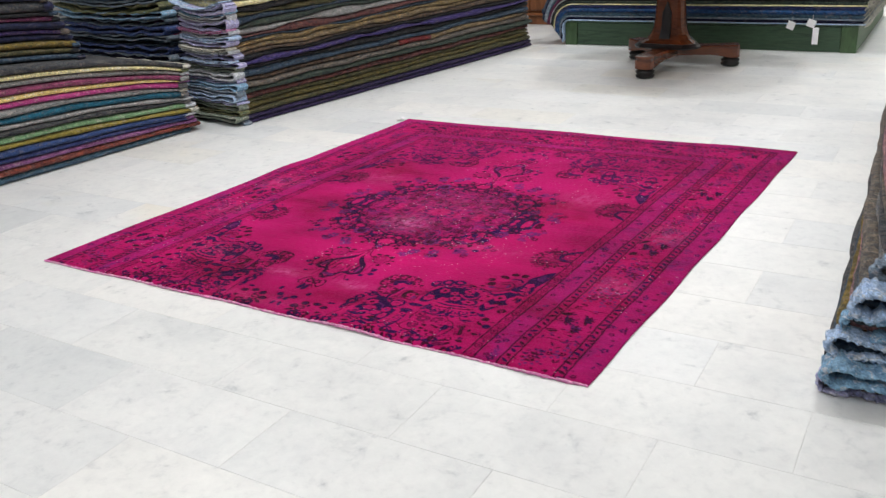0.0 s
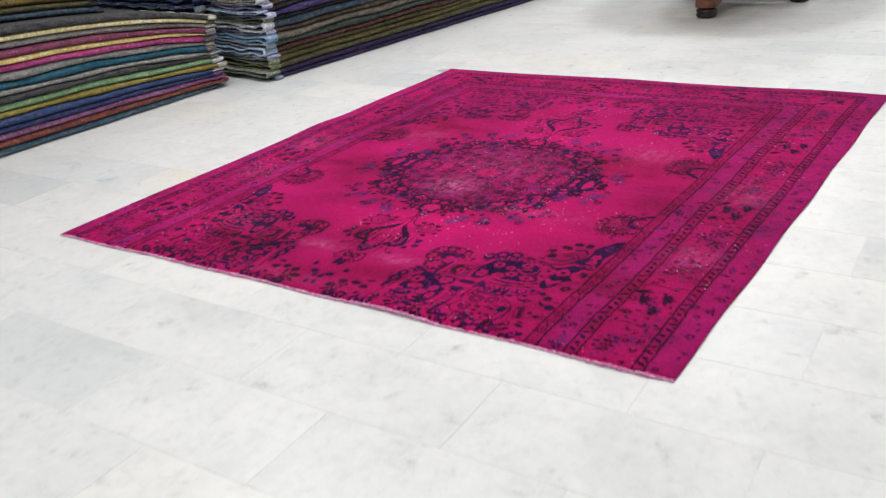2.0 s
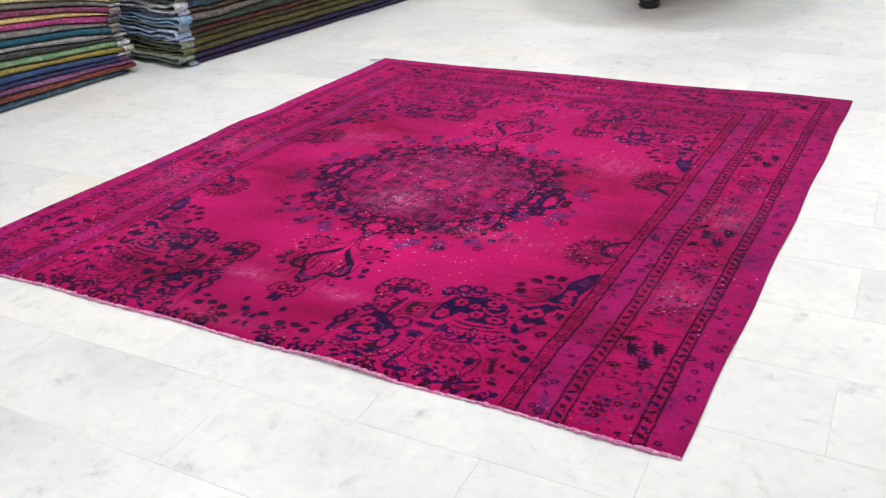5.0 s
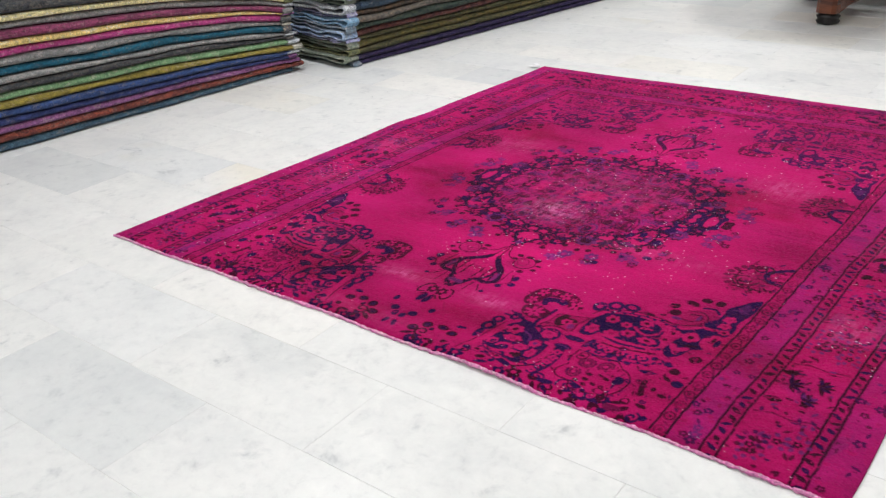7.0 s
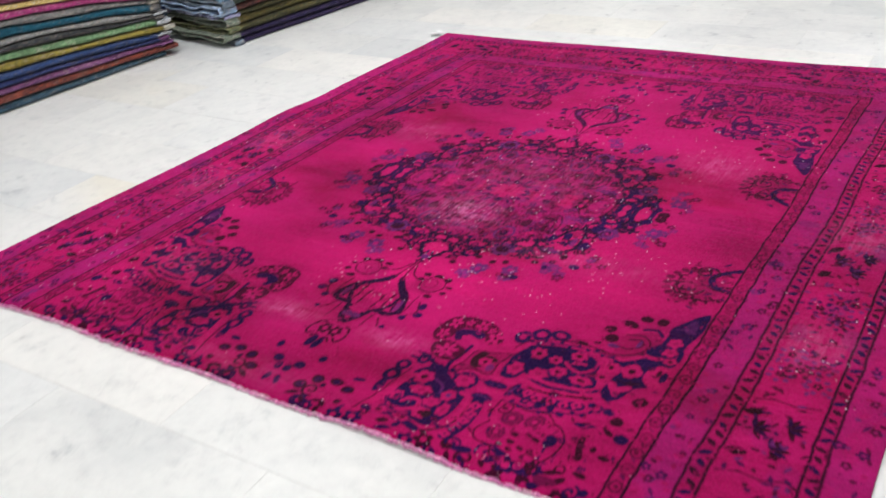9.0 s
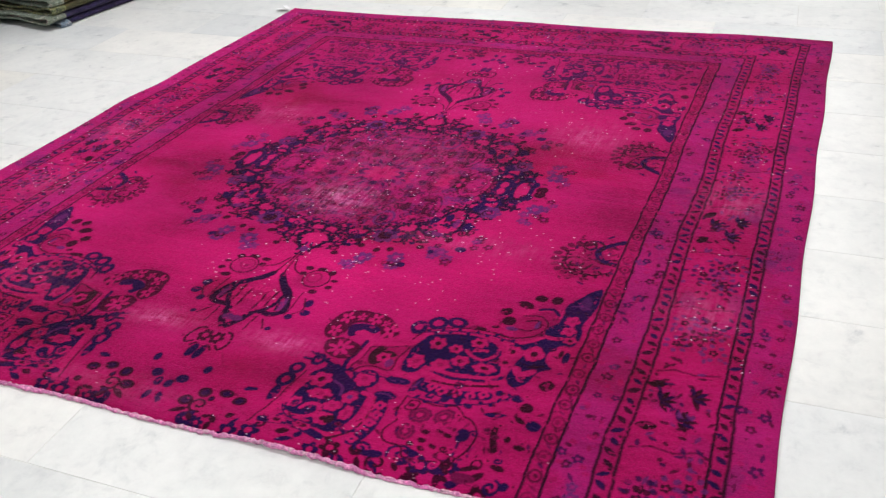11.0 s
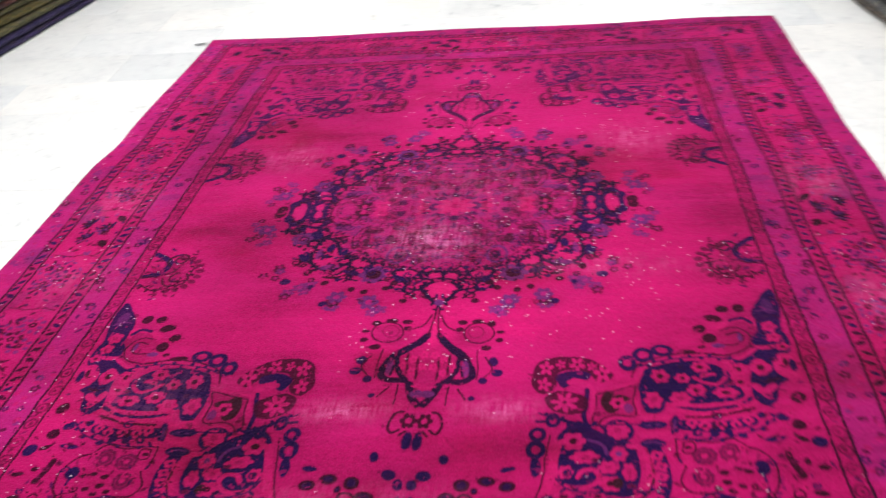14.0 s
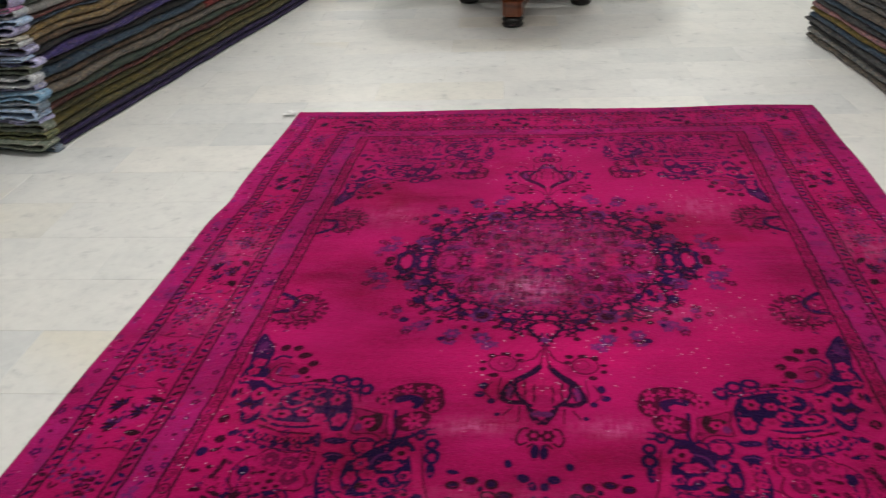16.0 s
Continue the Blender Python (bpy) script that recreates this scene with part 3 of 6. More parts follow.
    def area(self, x0, y0, x1, y1, colour, strength=1.0):
        self.rgb[int(y0 / CELL):int(y1 / CELL), int(x0 / CELL):int(x1 / CELL)] = np.array(colour) * strength + self.rgb[int(y0 / CELL):int(y1 / CELL), int(x0 / CELL):int(x1 / CELL)] * (1 - strength)


def ring_of(x, y, a, b, n, phase=0.0, span=2 * math.pi):
    return [(x + a * math.cos(phase + span * k / n), y + b * math.sin(phase + span * k / n), phase + span * k / n) for k in range(n)]


def field_pattern():
    """A quarter of the field, from the medallion's heart outwards."""
    c = Canvas(0.8, 1.5, FIELD)
    rnd = random.Random(11)
    # worn purple heart of the medallion
    for r in (0.47, 0.44, 0.4, 0.36, 0.32, 0.28):
        c.oval(0, 0, r, r * 0.88, 0, PURPLE if r < 0.42 else ROSE, strength=0.16)
    c.blossom(0, 0, 0.045, 8, PINK, ROSE)
    for x, y, a in ring_of(0, 0, 0.075, 0.06, 8):
        c.oval(x, y, 0.012, 0.009, a, NAVY, 0, 0.8)
    for k in range(90):
        r, a = rnd.uniform(0.09, 0.36), rnd.uniform(0, math.pi / 2)
        c.leaf(r * math.cos(a), r * 0.88 * math.sin(a), rnd.uniform(0.015, 0.04), 0.008, rnd.uniform(0, 3.1), rnd.choice([MAROON, LILAC, PINK, ROSE, ROSE]), 0.55)
    for k in range(10):
        r, a = rnd.uniform(0.16, 0.3), rnd.uniform(0, math.pi / 2)
        c.blossom(r * math.cos(a), r * 0.88 * math.sin(a), 0.026, 6, MAROON, PINK, rnd.random(), 0.3, 0.45)
    for k in range(26):
        a = rnd.uniform(0, math.pi / 2)
        s = rnd.triangular(0.7, 1.12 + 0.14 * math.cos(8 * a), 0.92)
        c.leaf(0.45 * s * math.cos(a), 0.39 * s * math.sin(a), rnd.uniform(0.012, 0.03), rnd.uniform(0.006, 0.011), rnd.uniform(0, 3.1), rnd.choice([NAVY, MAROON, MAROON, ROSE]), 0.75)
    # lilac sprays outside the medallion
    for x0, y0 in ((0.53, 0.07), (0.51, 0.15), (0.43, 0.3), (0.25, 0.44), (0.16, 0.46), (0.35, 0.38)):
        for j in range(5):
            c.blossom(x0 + rnd.uniform(-0.03, 0.03), y0 + rnd.uniform(-0.03, 0.03), rnd.uniform(0.012, 0.02), 5, rnd.choice([LILAC, LILAC, MAROON]), PURPLE, rnd.random(), 0.4, 0.8)
    # dark grounds of the sprays and pendants
    for x0, y0, a, b in ((0.715, 0.3, 0.055, 0.075), (0.085, 0.575, 0.05, 0.04), (0.0, 0.68, 0.07, 0.06), (0.69, 0.6, 0.06, 0.1)):
        for r in (1.0, 0.8, 0.6):
            c.oval(x0, y0, a * r, b * r, 0, MAROON, 0, 0.13)
    # sprigs where the field meets the cut end and the border
    for k in range(52):
        x, y = rnd.uniform(0.0, 0.775), rnd.uniform(1.045, 1.11)
        kind = rnd.random()
        if kind < 0.6:
            c.leaf(x, y, rnd.uniform(0.02, 0.045), rnd.uniform(0.01, 0.018), rnd.uniform(0, 3), rnd.choice([NAVY, MAROON, MAROON]))
        elif kind < 0.8:
            c.curl(x, y, rnd.uniform(0.014, 0.028), rnd.uniform(0, 6), 1.2, 0.006, rnd.choice([NAVY, MAROON]), rnd.choice([1, -1]))
        else:
            c.blossom(x, y, rnd.uniform(0.014, 0.024), 5, rnd.choice([NAVY, MAROON]), PINK, rnd.random(), 0.4)
    # navy ground and flowers beside the border
    c.shape([(0.77, 0.419), (0.725, 0.481), (0.712, 0.519), (0.713, 0.57), (0.696, 0.601), (0.698, 0.627), (0.686, 0.647), (0.663, 0.664), (0.633, 0.673), (0.634, 0.689), (0.676, 0.691), (0.672, 0.74), (0.667, 0.794), (0.685, 0.816), (0.71, 0.8), (0.723, 0.757), (0.744, 0.734), (0.736, 0.705), (0.735, 0.666), (0.764, 0.651), (0.77, 0.605), (0.764, 0.562), (0.778, 0.483)], NAVY)
    c.oval(0.751, 0.487, 0.0124, 0.0271, 0, LILAC, strength=0.6)
    c.stroke(c.smooth([(0.724, 0.504), (0.747, 0.5), (0.765, 0.508)]), 0.0053, LILAC, 0.7)
    c.flower(0.739, 0.56, 0.0180, 0.0213, 5, PINK, ROSE, 0.0, 0.3)
    c.flower(0.742, 0.599, 0.0163, 0.0181, 5, PINK, ROSE, 0.0, 0.3)
    c.stroke(c.smooth([(0.699, 0.63), (0.715, 0.632), (0.734, 0.629)]), 0.0116, PINK)
    c.stroke(c.smooth([(0.701, 0.648), (0.713, 0.651), (0.727, 0.647)]), 0.0065, NAVY)
    c.flower(0.697, 0.697, 0.0214, 0.0282, 4, PINK, MAROON, 0.0, 0.15)
    c.flower(0.753, 0.632, 0.0150, 0.0140, 5, PINK, MAROON, 0.0, 0.3)
    c.stroke(c.smooth([(0.678, 0.755), (0.689, 0.774), (0.711, 0.757)]), 0.0166, PINK)
    c.stroke(c.smooth([(0.684, 0.735), (0.702, 0.743), (0.724, 0.735)]), 0.0062, MAROON)
    c.oval(0.748, 0.694, 0.0263, 0.0414, 0, PINK)
    c.oval(0.762, 0.692, 0.0076, 0.0207, 0, NAVY)
    c.oval(0.749, 0.682, 0.0050, 0.0140, 0, MAROON)
    c.stroke(c.smooth([(0.706, 0.555), (0.706, 0.528), (0.681, 0.534), (0.655, 0.541), (0.632, 0.564)]), 0.0122, PINK)
    c.stroke(c.smooth([(0.661, 0.537), (0.687, 0.529), (0.705, 0.546)]), 0.0088, NAVY)
    # curled panel and its beads
    c.oval(0.659, 0.604, 0.0376, 0.0401, 0, ROSE, strength=0.8)
    c.stroke(c.smooth([(0.637, 0.569), (0.671, 0.562), (0.695, 0.591), (0.684, 0.631), (0.646, 0.654), (0.607, 0.656), (0.554, 0.656)]), 0.0040, MAROON)
    c.stroke(c.smooth([(0.647, 0.587), (0.671, 0.579), (0.681, 0.601), (0.661, 0.621), (0.634, 0.62)]), 0.0038, MAROON)
    c.oval(0.673, 0.596, 0.0050, 0.0149, 0, LILAC)
    c.oval(0.624, 0.624, 0.0138, 0.0080, 0, LILAC)
    c.stroke(c.smooth([(0.697, 0.636), (0.668, 0.663), (0.628, 0.679)]), 0.0098, PINK)
    c.oval(0.651, 0.494, 0.0150, 0.0135, 0, MAROON)
    c.oval(0.688, 0.491, 0.0138, 0.0158, 0, MAROON)
    c.oval(0.625, 0.527, 0.0202, 0.0128, 0.3, MAROON)
    c.oval(0.593, 0.565, 0.0138, 0.0149, 0, MAROON)
    c.oval(0.61, 0.598, 0.0151, 0.0171, 0.2, MAROON)
    c.oval(0.589, 0.627, 0.0088, 0.0060, 0, MAROON)
    c.oval(0.555, 0.642, 0.0200, 0.0080, 0, MAROON)
    # paisley beside the border
    c.shape([(0.442, 0.731), (0.463, 0.697), (0.502, 0.681), (0.554, 0.672), (0.603, 0.684), (0.634, 0.716), (0.652, 0.761), (0.663, 0.794), (0.634, 0.821), (0.576, 0.828), (0.519, 0.82), (0.496, 0.798), (0.483, 0.826), (0.456, 0.828), (0.446, 0.803), (0.445, 0.768)], NAVY)
    c.flower(0.492, 0.718, 0.0201, 0.0226, 6, PINK, MAROON, 0.0, 0.25)
    c.flower(0.536, 0.727, 0.0163, 0.0169, 6, PINK, MAROON, 0.0, 0.25)
    c.flower(0.577, 0.694, 0.0201, 0.0188, 6, PINK, MAROON, 0.0, 0.25)
    c.flower(0.524, 0.789, 0.0225, 0.0211, 6, PINK, ROSE, 0.0, 0.25)
    c.flower(0.56, 0.765, 0.0213, 0.0193, 6, PINK, MAROON, 0.0, 0.25)
    c.flower(0.615, 0.776, 0.0263, 0.0176, 6, PINK, MAROON, 0.0, 0.25)
    c.flower(0.653, 0.701, 0.0189, 0.0226, 6, PINK, MAROON, 0.0, 0.25)
    c.flower(0.652, 0.743, 0.0188, 0.0176, 6, PINK, MAROON, 0.0, 0.25)
    c.flower(0.471, 0.79, 0.0192, 0.0263, 6, PINK, ROSE, 0.0, 0.25)
    c.stroke(c.smooth([(0.561, 0.726), (0.576, 0.74), (0.601, 0.748), (0.623, 0.729), (0.624, 0.706)]), 0.0093, PINK)
    c.stroke(c.smooth([(0.575, 0.727), (0.586, 0.718), (0.602, 0.715)]), 0.0078, PINK)
    c.oval(0.582, 0.731, 0.0075, 0.0075, 0, NAVY)
    c.stroke(c.smooth([(0.444, 0.731), (0.464, 0.688), (0.504, 0.67), (0.556, 0.658), (0.617, 0.665), (0.644, 0.701), (0.638, 0.731)]), 0.0103, PINK)
    c.stroke(c.smooth([(0.434, 0.721), (0.452, 0.681), (0.501, 0.658), (0.559, 0.646), (0.628, 0.655)]), 0.0039, MAROON)
    c.stroke(c.smooth([(0.507, 0.806), (0.567, 0.812), (0.625, 0.807), (0.655, 0.789), (0.653, 0.761)]), 0.0121, PINK)
    c.stroke(c.smooth([(0.517, 0.82), (0.577, 0.824), (0.631, 0.814), (0.658, 0.794)]), 0.0087, NAVY)
    c.stroke(c.smooth([(0.498, 0.819), (0.551, 0.833), (0.617, 0.829), (0.666, 0.805)]), 0.0118, PINK)
    c.stroke(c.smooth([(0.527, 0.844), (0.591, 0.842), (0.658, 0.822)]), 0.0070, MAROON)
    c.stroke(c.smooth([(0.434, 0.834), (0.463, 0.84), (0.494, 0.843)]), 0.0159, PINK)
    c.oval(0.46, 0.863, 0.0289, 0.0114, 0, NAVY)
    c.oval(0.46, 0.863, 0.0164, 0.0049, 0, LILAC, strength=0.6)
    c.stroke(c.smooth([(0.431, 0.884), (0.462, 0.888), (0.491, 0.879)]), 0.0110, PINK)
    c.oval(0.502, 0.865, 0.0090, 0.0277, 0.2, NAVY)
    c.oval(0.502, 0.865, 0.0034, 0.0147, 0.2, LILAC, strength=0.8)
    c.stroke(c.smooth([(0.517, 0.864), (0.551, 0.872), (0.591, 0.874), (0.646, 0.859)]), 0.0268, NAVY)
    c.flower(0.534, 0.86, 0.0113, 0.0147, 4, PINK, NAVY, 0.0, 0.3, 0.3)
    c.flower(0.557, 0.869, 0.0125, 0.0147, 4, PINK, NAVY, 0.0, 0.3, 0.3)
    c.flower(0.588, 0.868, 0.0113, 0.0147, 4, PINK, NAVY, 0.0, 0.3, 0.3)
    c.flower(0.617, 0.868, 0.0113, 0.0147, 4, PINK, NAVY, 0.0, 0.3, 0.3)
    c.flower(0.641, 0.857, 0.0113, 0.0147, 4, PINK, NAVY, 0.0, 0.3, 0.3)
    c.oval(0.54, 0.889, 0.0091, 0.0082, 0, NAVY)
    c.oval(0.571, 0.892, 0.0090, 0.0082, 0, NAVY)
    c.oval(0.599, 0.89, 0.0090, 0.0082, 0, NAVY)
    c.oval(0.623, 0.898, 0.0091, 0.0082, 0, NAVY)
    c.oval(0.669, 0.843, 0.0090, 0.0088, 0, NAVY)
    # pale panel with a dark flower
    c.shape([(0.352, 0.76), (0.396, 0.751), (0.446, 0.735), (0.436, 0.785), (0.442, 0.829), (0.424, 0.847), (0.393, 0.842), (0.366, 0.855), (0.354, 0.877), (0.338, 0.847), (0.348, 0.808)], ROSE, 0.75)
    c.stroke(c.smooth([(0.352, 0.76), (0.396, 0.751), (0.446, 0.735)]), 0.0075, PINK)
    c.stroke(c.smooth([(0.434, 0.785), (0.438, 0.824)]), 0.0072, PINK)
    c.stroke(c.smooth([(0.355, 0.871), (0.37, 0.85), (0.396, 0.843), (0.424, 0.847)]), 0.0056, PINK)
    c.stroke(c.smooth([(0.341, 0.842), (0.348, 0.808), (0.353, 0.767)]), 0.0074, PINK)
    c.stroke(c.smooth([(0.357, 0.771), (0.396, 0.762), (0.438, 0.747), (0.43, 0.785), (0.433, 0.827), (0.42, 0.837), (0.39, 0.832), (0.364, 0.843), (0.354, 0.859), (0.345, 0.842), (0.355, 0.808), (0.357, 0.771)]), 0.0032, MAROON)
    c.oval(0.384, 0.796, 0.0189, 0.0320, 0, SEPIA)
    c.oval(0.4, 0.784, 0.0250, 0.0105, 0, SEPIA)
    c.flower(0.399, 0.798, 0.0175, 0.0176, 6, PINK, MAROON, 0.0, 0.25)
    c.oval(0.419, 0.813, 0.0101, 0.0140, 0, LILAC, strength=0.8)
    c.oval(0.357, 0.827, 0.0068, 0.0082, 0, MAROON, strength=0.6)
    # fan of stars with a blue hook
    c.shape([(0.23, 0.712), (0.243, 0.667), (0.284, 0.65), (0.334, 0.653), (0.371, 0.676), (0.399, 0.714), (0.372, 0.735), (0.342, 0.704), (0.307, 0.693), (0.282, 0.709), (0.276, 0.75), (0.248, 0.767), (0.23, 0.741)], MAROON, 0.92)
    c.flower(0.261, 0.685, 0.0163, 0.0248, 5, PINK, MAROON, 0.2, 0.72, 0.2)
    c.flower(0.325, 0.676, 0.0163, 0.0248, 5, PINK, MAROON, 0.9, 0.72, 0.2)
    c.flower(0.376, 0.709, 0.0188, 0.0286, 5, PINK, MAROON, 0.4, 0.72, 0.2)
    c.flower(0.255, 0.738, 0.0147, 0.0232, 5, PINK, MAROON, 1.3, 0.72, 0.2)
    c.flower(0.292, 0.675, 0.0113, 0.0161, 5, PINK, MAROON, 0.6, 0.72, 0.2)
    c.flower(0.354, 0.685, 0.0100, 0.0152, 5, PINK, MAROON, 0.1, 0.72, 0.2)
    c.shape([(0.28, 0.711), (0.313, 0.695), (0.349, 0.706), (0.345, 0.727), (0.314, 0.72), (0.307, 0.74), (0.293, 0.75), (0.281, 0.735)], NAVY)
    c.stroke(c.smooth([(0.307, 0.733), (0.326, 0.731), (0.344, 0.745), (0.351, 0.767)]), 0.0138, PINK)
    c.stroke(c.smooth([(0.341, 0.756), (0.335, 0.799), (0.329, 0.833), (0.338, 0.88)]), 0.0101, NAVY)
    c.shape([(0.254, 0.778), (0.279, 0.757), (0.316, 0.766), (0.34, 0.785), (0.329, 0.821), (0.294, 0.828), (0.264, 0.81)], MAROON, 0.92)
    c.flower(0.294, 0.792, 0.0282, 0.0316, 7, PINK, MAROON, 0.3, 0.7, 0.18)
    c.stroke(c.smooth([(0.291, 0.845), (0.311, 0.853), (0.337, 0.86)]), 0.0099, NAVY)
    # beads
    c.stroke(c.smooth([(0.236, 0.843), (0.259, 0.844)]), 0.0072, NAVY)
    c.oval(0.269, 0.843, 0.0113, 0.0147, 0, NAVY, 0.0083)
    c.oval(0.238, 0.879, 0.0125, 0.0147, 0, NAVY, 0.0097)
    c.oval(0.234, 0.921, 0.0135, 0.0179, 0, NAVY, 0.0110)
    c.oval(0.233, 0.967, 0.0102, 0.0271, 0, NAVY)
    c.oval(0.43, 0.676, 0.0139, 0.0188, 0, NAVY, 0.0110)
    c.oval(0.464, 0.65, 0.0163, 0.0181, 0, NAVY, 0.0114)
    c.oval(0.505, 0.636, 0.0176, 0.0149, 0, NAVY, 0.0102)
    c.oval(0.555, 0.642, 0.0188, 0.0080, 0, MAROON)
    # paisley at the cut end
    c.shape([(0.275, 0.891), (0.304, 0.862), (0.343, 0.874), (0.362, 0.896), (0.409, 0.907), (0.424, 0.942), (0.425, 0.995), (0.408, 1.04), (0.384, 1.056), (0.348, 1.032), (0.306, 1.031), (0.279, 1.016), (0.273, 0.975), (0.28, 0.929)], NAVY)
    c.oval(0.393, 0.877, 0.0293, 0.0310, 0, NAVY)
    c.flower(0.392, 0.876, 0.0227, 0.0261, 7, PINK, ROSE, 0.0, 0.2)
    c.stroke(c.smooth([(0.282, 0.897), (0.299, 0.87), (0.322, 0.866), (0.345, 0.88), (0.365, 0.896)]), 0.0166, NAVY)
    c.flower(0.305, 0.903, 0.0248, 0.0256, 6, PINK, MAROON, 0.0, 0.25)
    c.flower(0.324, 0.946, 0.0281, 0.0181, 6, PINK, ROSE, 0.0, 0.25)
    c.flower(0.388, 0.939, 0.0180, 0.0226, 6, PINK, LILAC, 0.0, 0.25)
    c.flower(0.287, 0.984, 0.0158, 0.0196, 6, PINK, MAROON, 0.0, 0.25)
    c.flower(0.366, 0.975, 0.0190, 0.0181, 6, PINK, ROSE, 0.0, 0.25)
    c.flower(0.404, 0.986, 0.0147, 0.0248, 6, PINK, ROSE, 0.0, 0.25)
    c.flower(0.369, 1.016, 0.0225, 0.0211, 6, PINK, MAROON, 0.0, 0.25)
    c.oval(0.382, 1.015, 0.0101, 0.0135, 0, SEPIA)
    c.stroke(c.smooth([(0.334, 0.902), (0.358, 0.916), (0.365, 0.94)]), 0.0068, LILAC, 0.8)
    c.stroke(c.smooth([(0.273, 1.013), (0.301, 1.028), (0.333, 1.023), (0.35, 1.001), (0.341, 0.98), (0.319, 0.982), (0.31, 1.0)]), 0.0101, PINK)
    c.stroke(c.smooth([(0.302, 1.007), (0.322, 1.012), (0.338, 0.999), (0.33, 0.986)]), 0.0063, NAVY)
    c.stroke(c.smooth([(0.277, 0.905), (0.266, 0.96), (0.257, 1.018), (0.243, 1.07)]), 0.0163, PINK)
    c.stroke(c.smooth([(0.262, 0.884), (0.252, 0.943), (0.244, 1.017), (0.23, 1.072)]), 0.0033, MAROON)
    c.stroke(c.smooth([(0.408, 0.918), (0.434, 0.928), (0.443, 0.966), (0.438, 1.01), (0.424, 1.038), (0.399, 1.055), (0.369, 1.055)]), 0.0128, PINK)
    c.stroke(c.smooth([(0.446, 0.943), (0.448, 0.996), (0.435, 1.035), (0.408, 1.062)]), 0.0044, SEPIA)
    c.stroke(c.smooth([(0.254, 1.054), (0.305, 1.05), (0.356, 1.06), (0.387, 1.069)]), 0.0193, NAVY)
    c.flower(0.284, 1.047, 0.0201, 0.0138, 6, PINK, MAROON, 0, 0.25, 0.4)
    c.flower(0.341, 1.05, 0.0225, 0.0138, 6, PINK, MAROON, 0, 0.25, 0.4)
    c.stroke(c.smooth([(0.453, 0.923), (0.465, 0.967), (0.464, 1.022), (0.451, 1.055)]), 0.0248, NAVY)
    c.oval(0.454, 0.912, 0.0248, 0.0130, 0, NAVY)
    c.stroke(c.smooth([(0.437, 0.91), (0.454, 0.907), (0.471, 0.914)]), 0.0040, LILAC, 0.8)
    c.flower(0.458, 0.945, 0.0136, 0.0135, 4, PINK, NAVY, 0.4, 0.3, 0.28)
    c.flower(0.463, 0.971, 0.0121, 0.0124, 4, PINK, NAVY, 0.4, 0.3, 0.28)
    c.flower(0.461, 0.996, 0.0136, 0.0124, 4, PINK, NAVY, 0.4, 0.3, 0.28)
    c.flower(0.457, 1.022, 0.0135, 0.0124, 4, PINK, NAVY, 0.4, 0.3, 0.28)
    c.flower(0.449, 1.05, 0.0120, 0.0124, 4, PINK, NAVY, 0.4, 0.3, 0.28)
    # spade with three rosettes
    c.stroke(c.smooth([(0.497, 0.901), (0.528, 0.904), (0.563, 0.913), (0.602, 0.905), (0.625, 0.929), (0.647, 0.939), (0.666, 0.967), (0.663, 1.011), (0.648, 1.04)]), 0.0040, MAROON)
    c.stroke(c.smooth([(0.497, 0.901), (0.496, 0.953), (0.508, 0.972), (0.493, 1.005), (0.508, 1.031), (0.545, 1.035), (0.557, 1.058), (0.6, 1.055), (0.652, 1.049), (0.668, 1.077)]), 0.0038, MAROON)
    c.flower(0.545, 0.946, 0.0238, 0.0226, 9, WINE, PINK, 0.2, 0.12, 0.26)
    c.oval(0.545, 0.946, 0.0147, 0.0140, 0, ROSE, 0.0026, strength=0.7)
    c.flower(0.591, 0.94, 0.0215, 0.0245, 9, WINE, PINK, 0.2, 0.12, 0.26)
    c.oval(0.591, 0.94, 0.0133, 0.0152, 0, ROSE, 0.0028, strength=0.7)
    c.flower(0.535, 0.996, 0.0210, 0.0226, 9, WINE, PINK, 0.2, 0.12, 0.26)
    c.oval(0.535, 0.996, 0.0130, 0.0140, 0, ROSE, 0.0025, strength=0.7)
    c.oval(0.642, 0.978, 0.0130, 0.0166, 0, NAVY)
    c.stroke(c.smooth([(0.642, 0.991), (0.643, 1.026)]), 0.0050, NAVY)
    c.stroke(c.smooth([(0.616, 1.025), (0.65, 1.033), (0.644, 1.047), (0.611, 1.042), (0.616, 1.025)]), 0.0030, MAROON)
    c.oval(0.574, 0.986, 0.0090, 0.0060, 0.3, MAROON)
    c.oval(0.599, 0.98, 0.0081, 0.0055, 0.3, MAROON)
    c.oval(0.576, 1.008, 0.0090, 0.0060, 0.3, MAROON)
    c.oval(0.616, 0.985, 0.0091, 0.0055, 0.3, MAROON)
    c.oval(0.601, 1.017, 0.0081, 0.0055, 0.3, MAROON)
    c.oval(0.581, 1.028, 0.0080, 0.0060, 0.3, MAROON)
    c.oval(0.557, 1.022, 0.0081, 0.0055, 0.3, MAROON)
    c.oval(0.569, 1.044, 0.0171, 0.0069, 0, NAVY)
    c.stroke(c.smooth([(0.51, 0.911), (0.529, 0.911), (0.528, 0.935), (0.508, 0.936), (0.51, 0.911)]), 0.0032, MAROON)
    c.oval(0.517, 0.924, 0.0068, 0.0049, 0, MAROON)
    # loose leaves towards the border
    c.oval(0.709, 0.851, 0.0125, 0.0098, 0, NAVY)
    c.oval(0.682, 0.908, 0.0225, 0.0065, -0.15, NAVY)
    c.oval(0.734, 0.871, 0.0135, 0.0147, 0, MAROON)
    c.oval(0.761, 0.916, 0.0147, 0.0163, 0, NAVY)
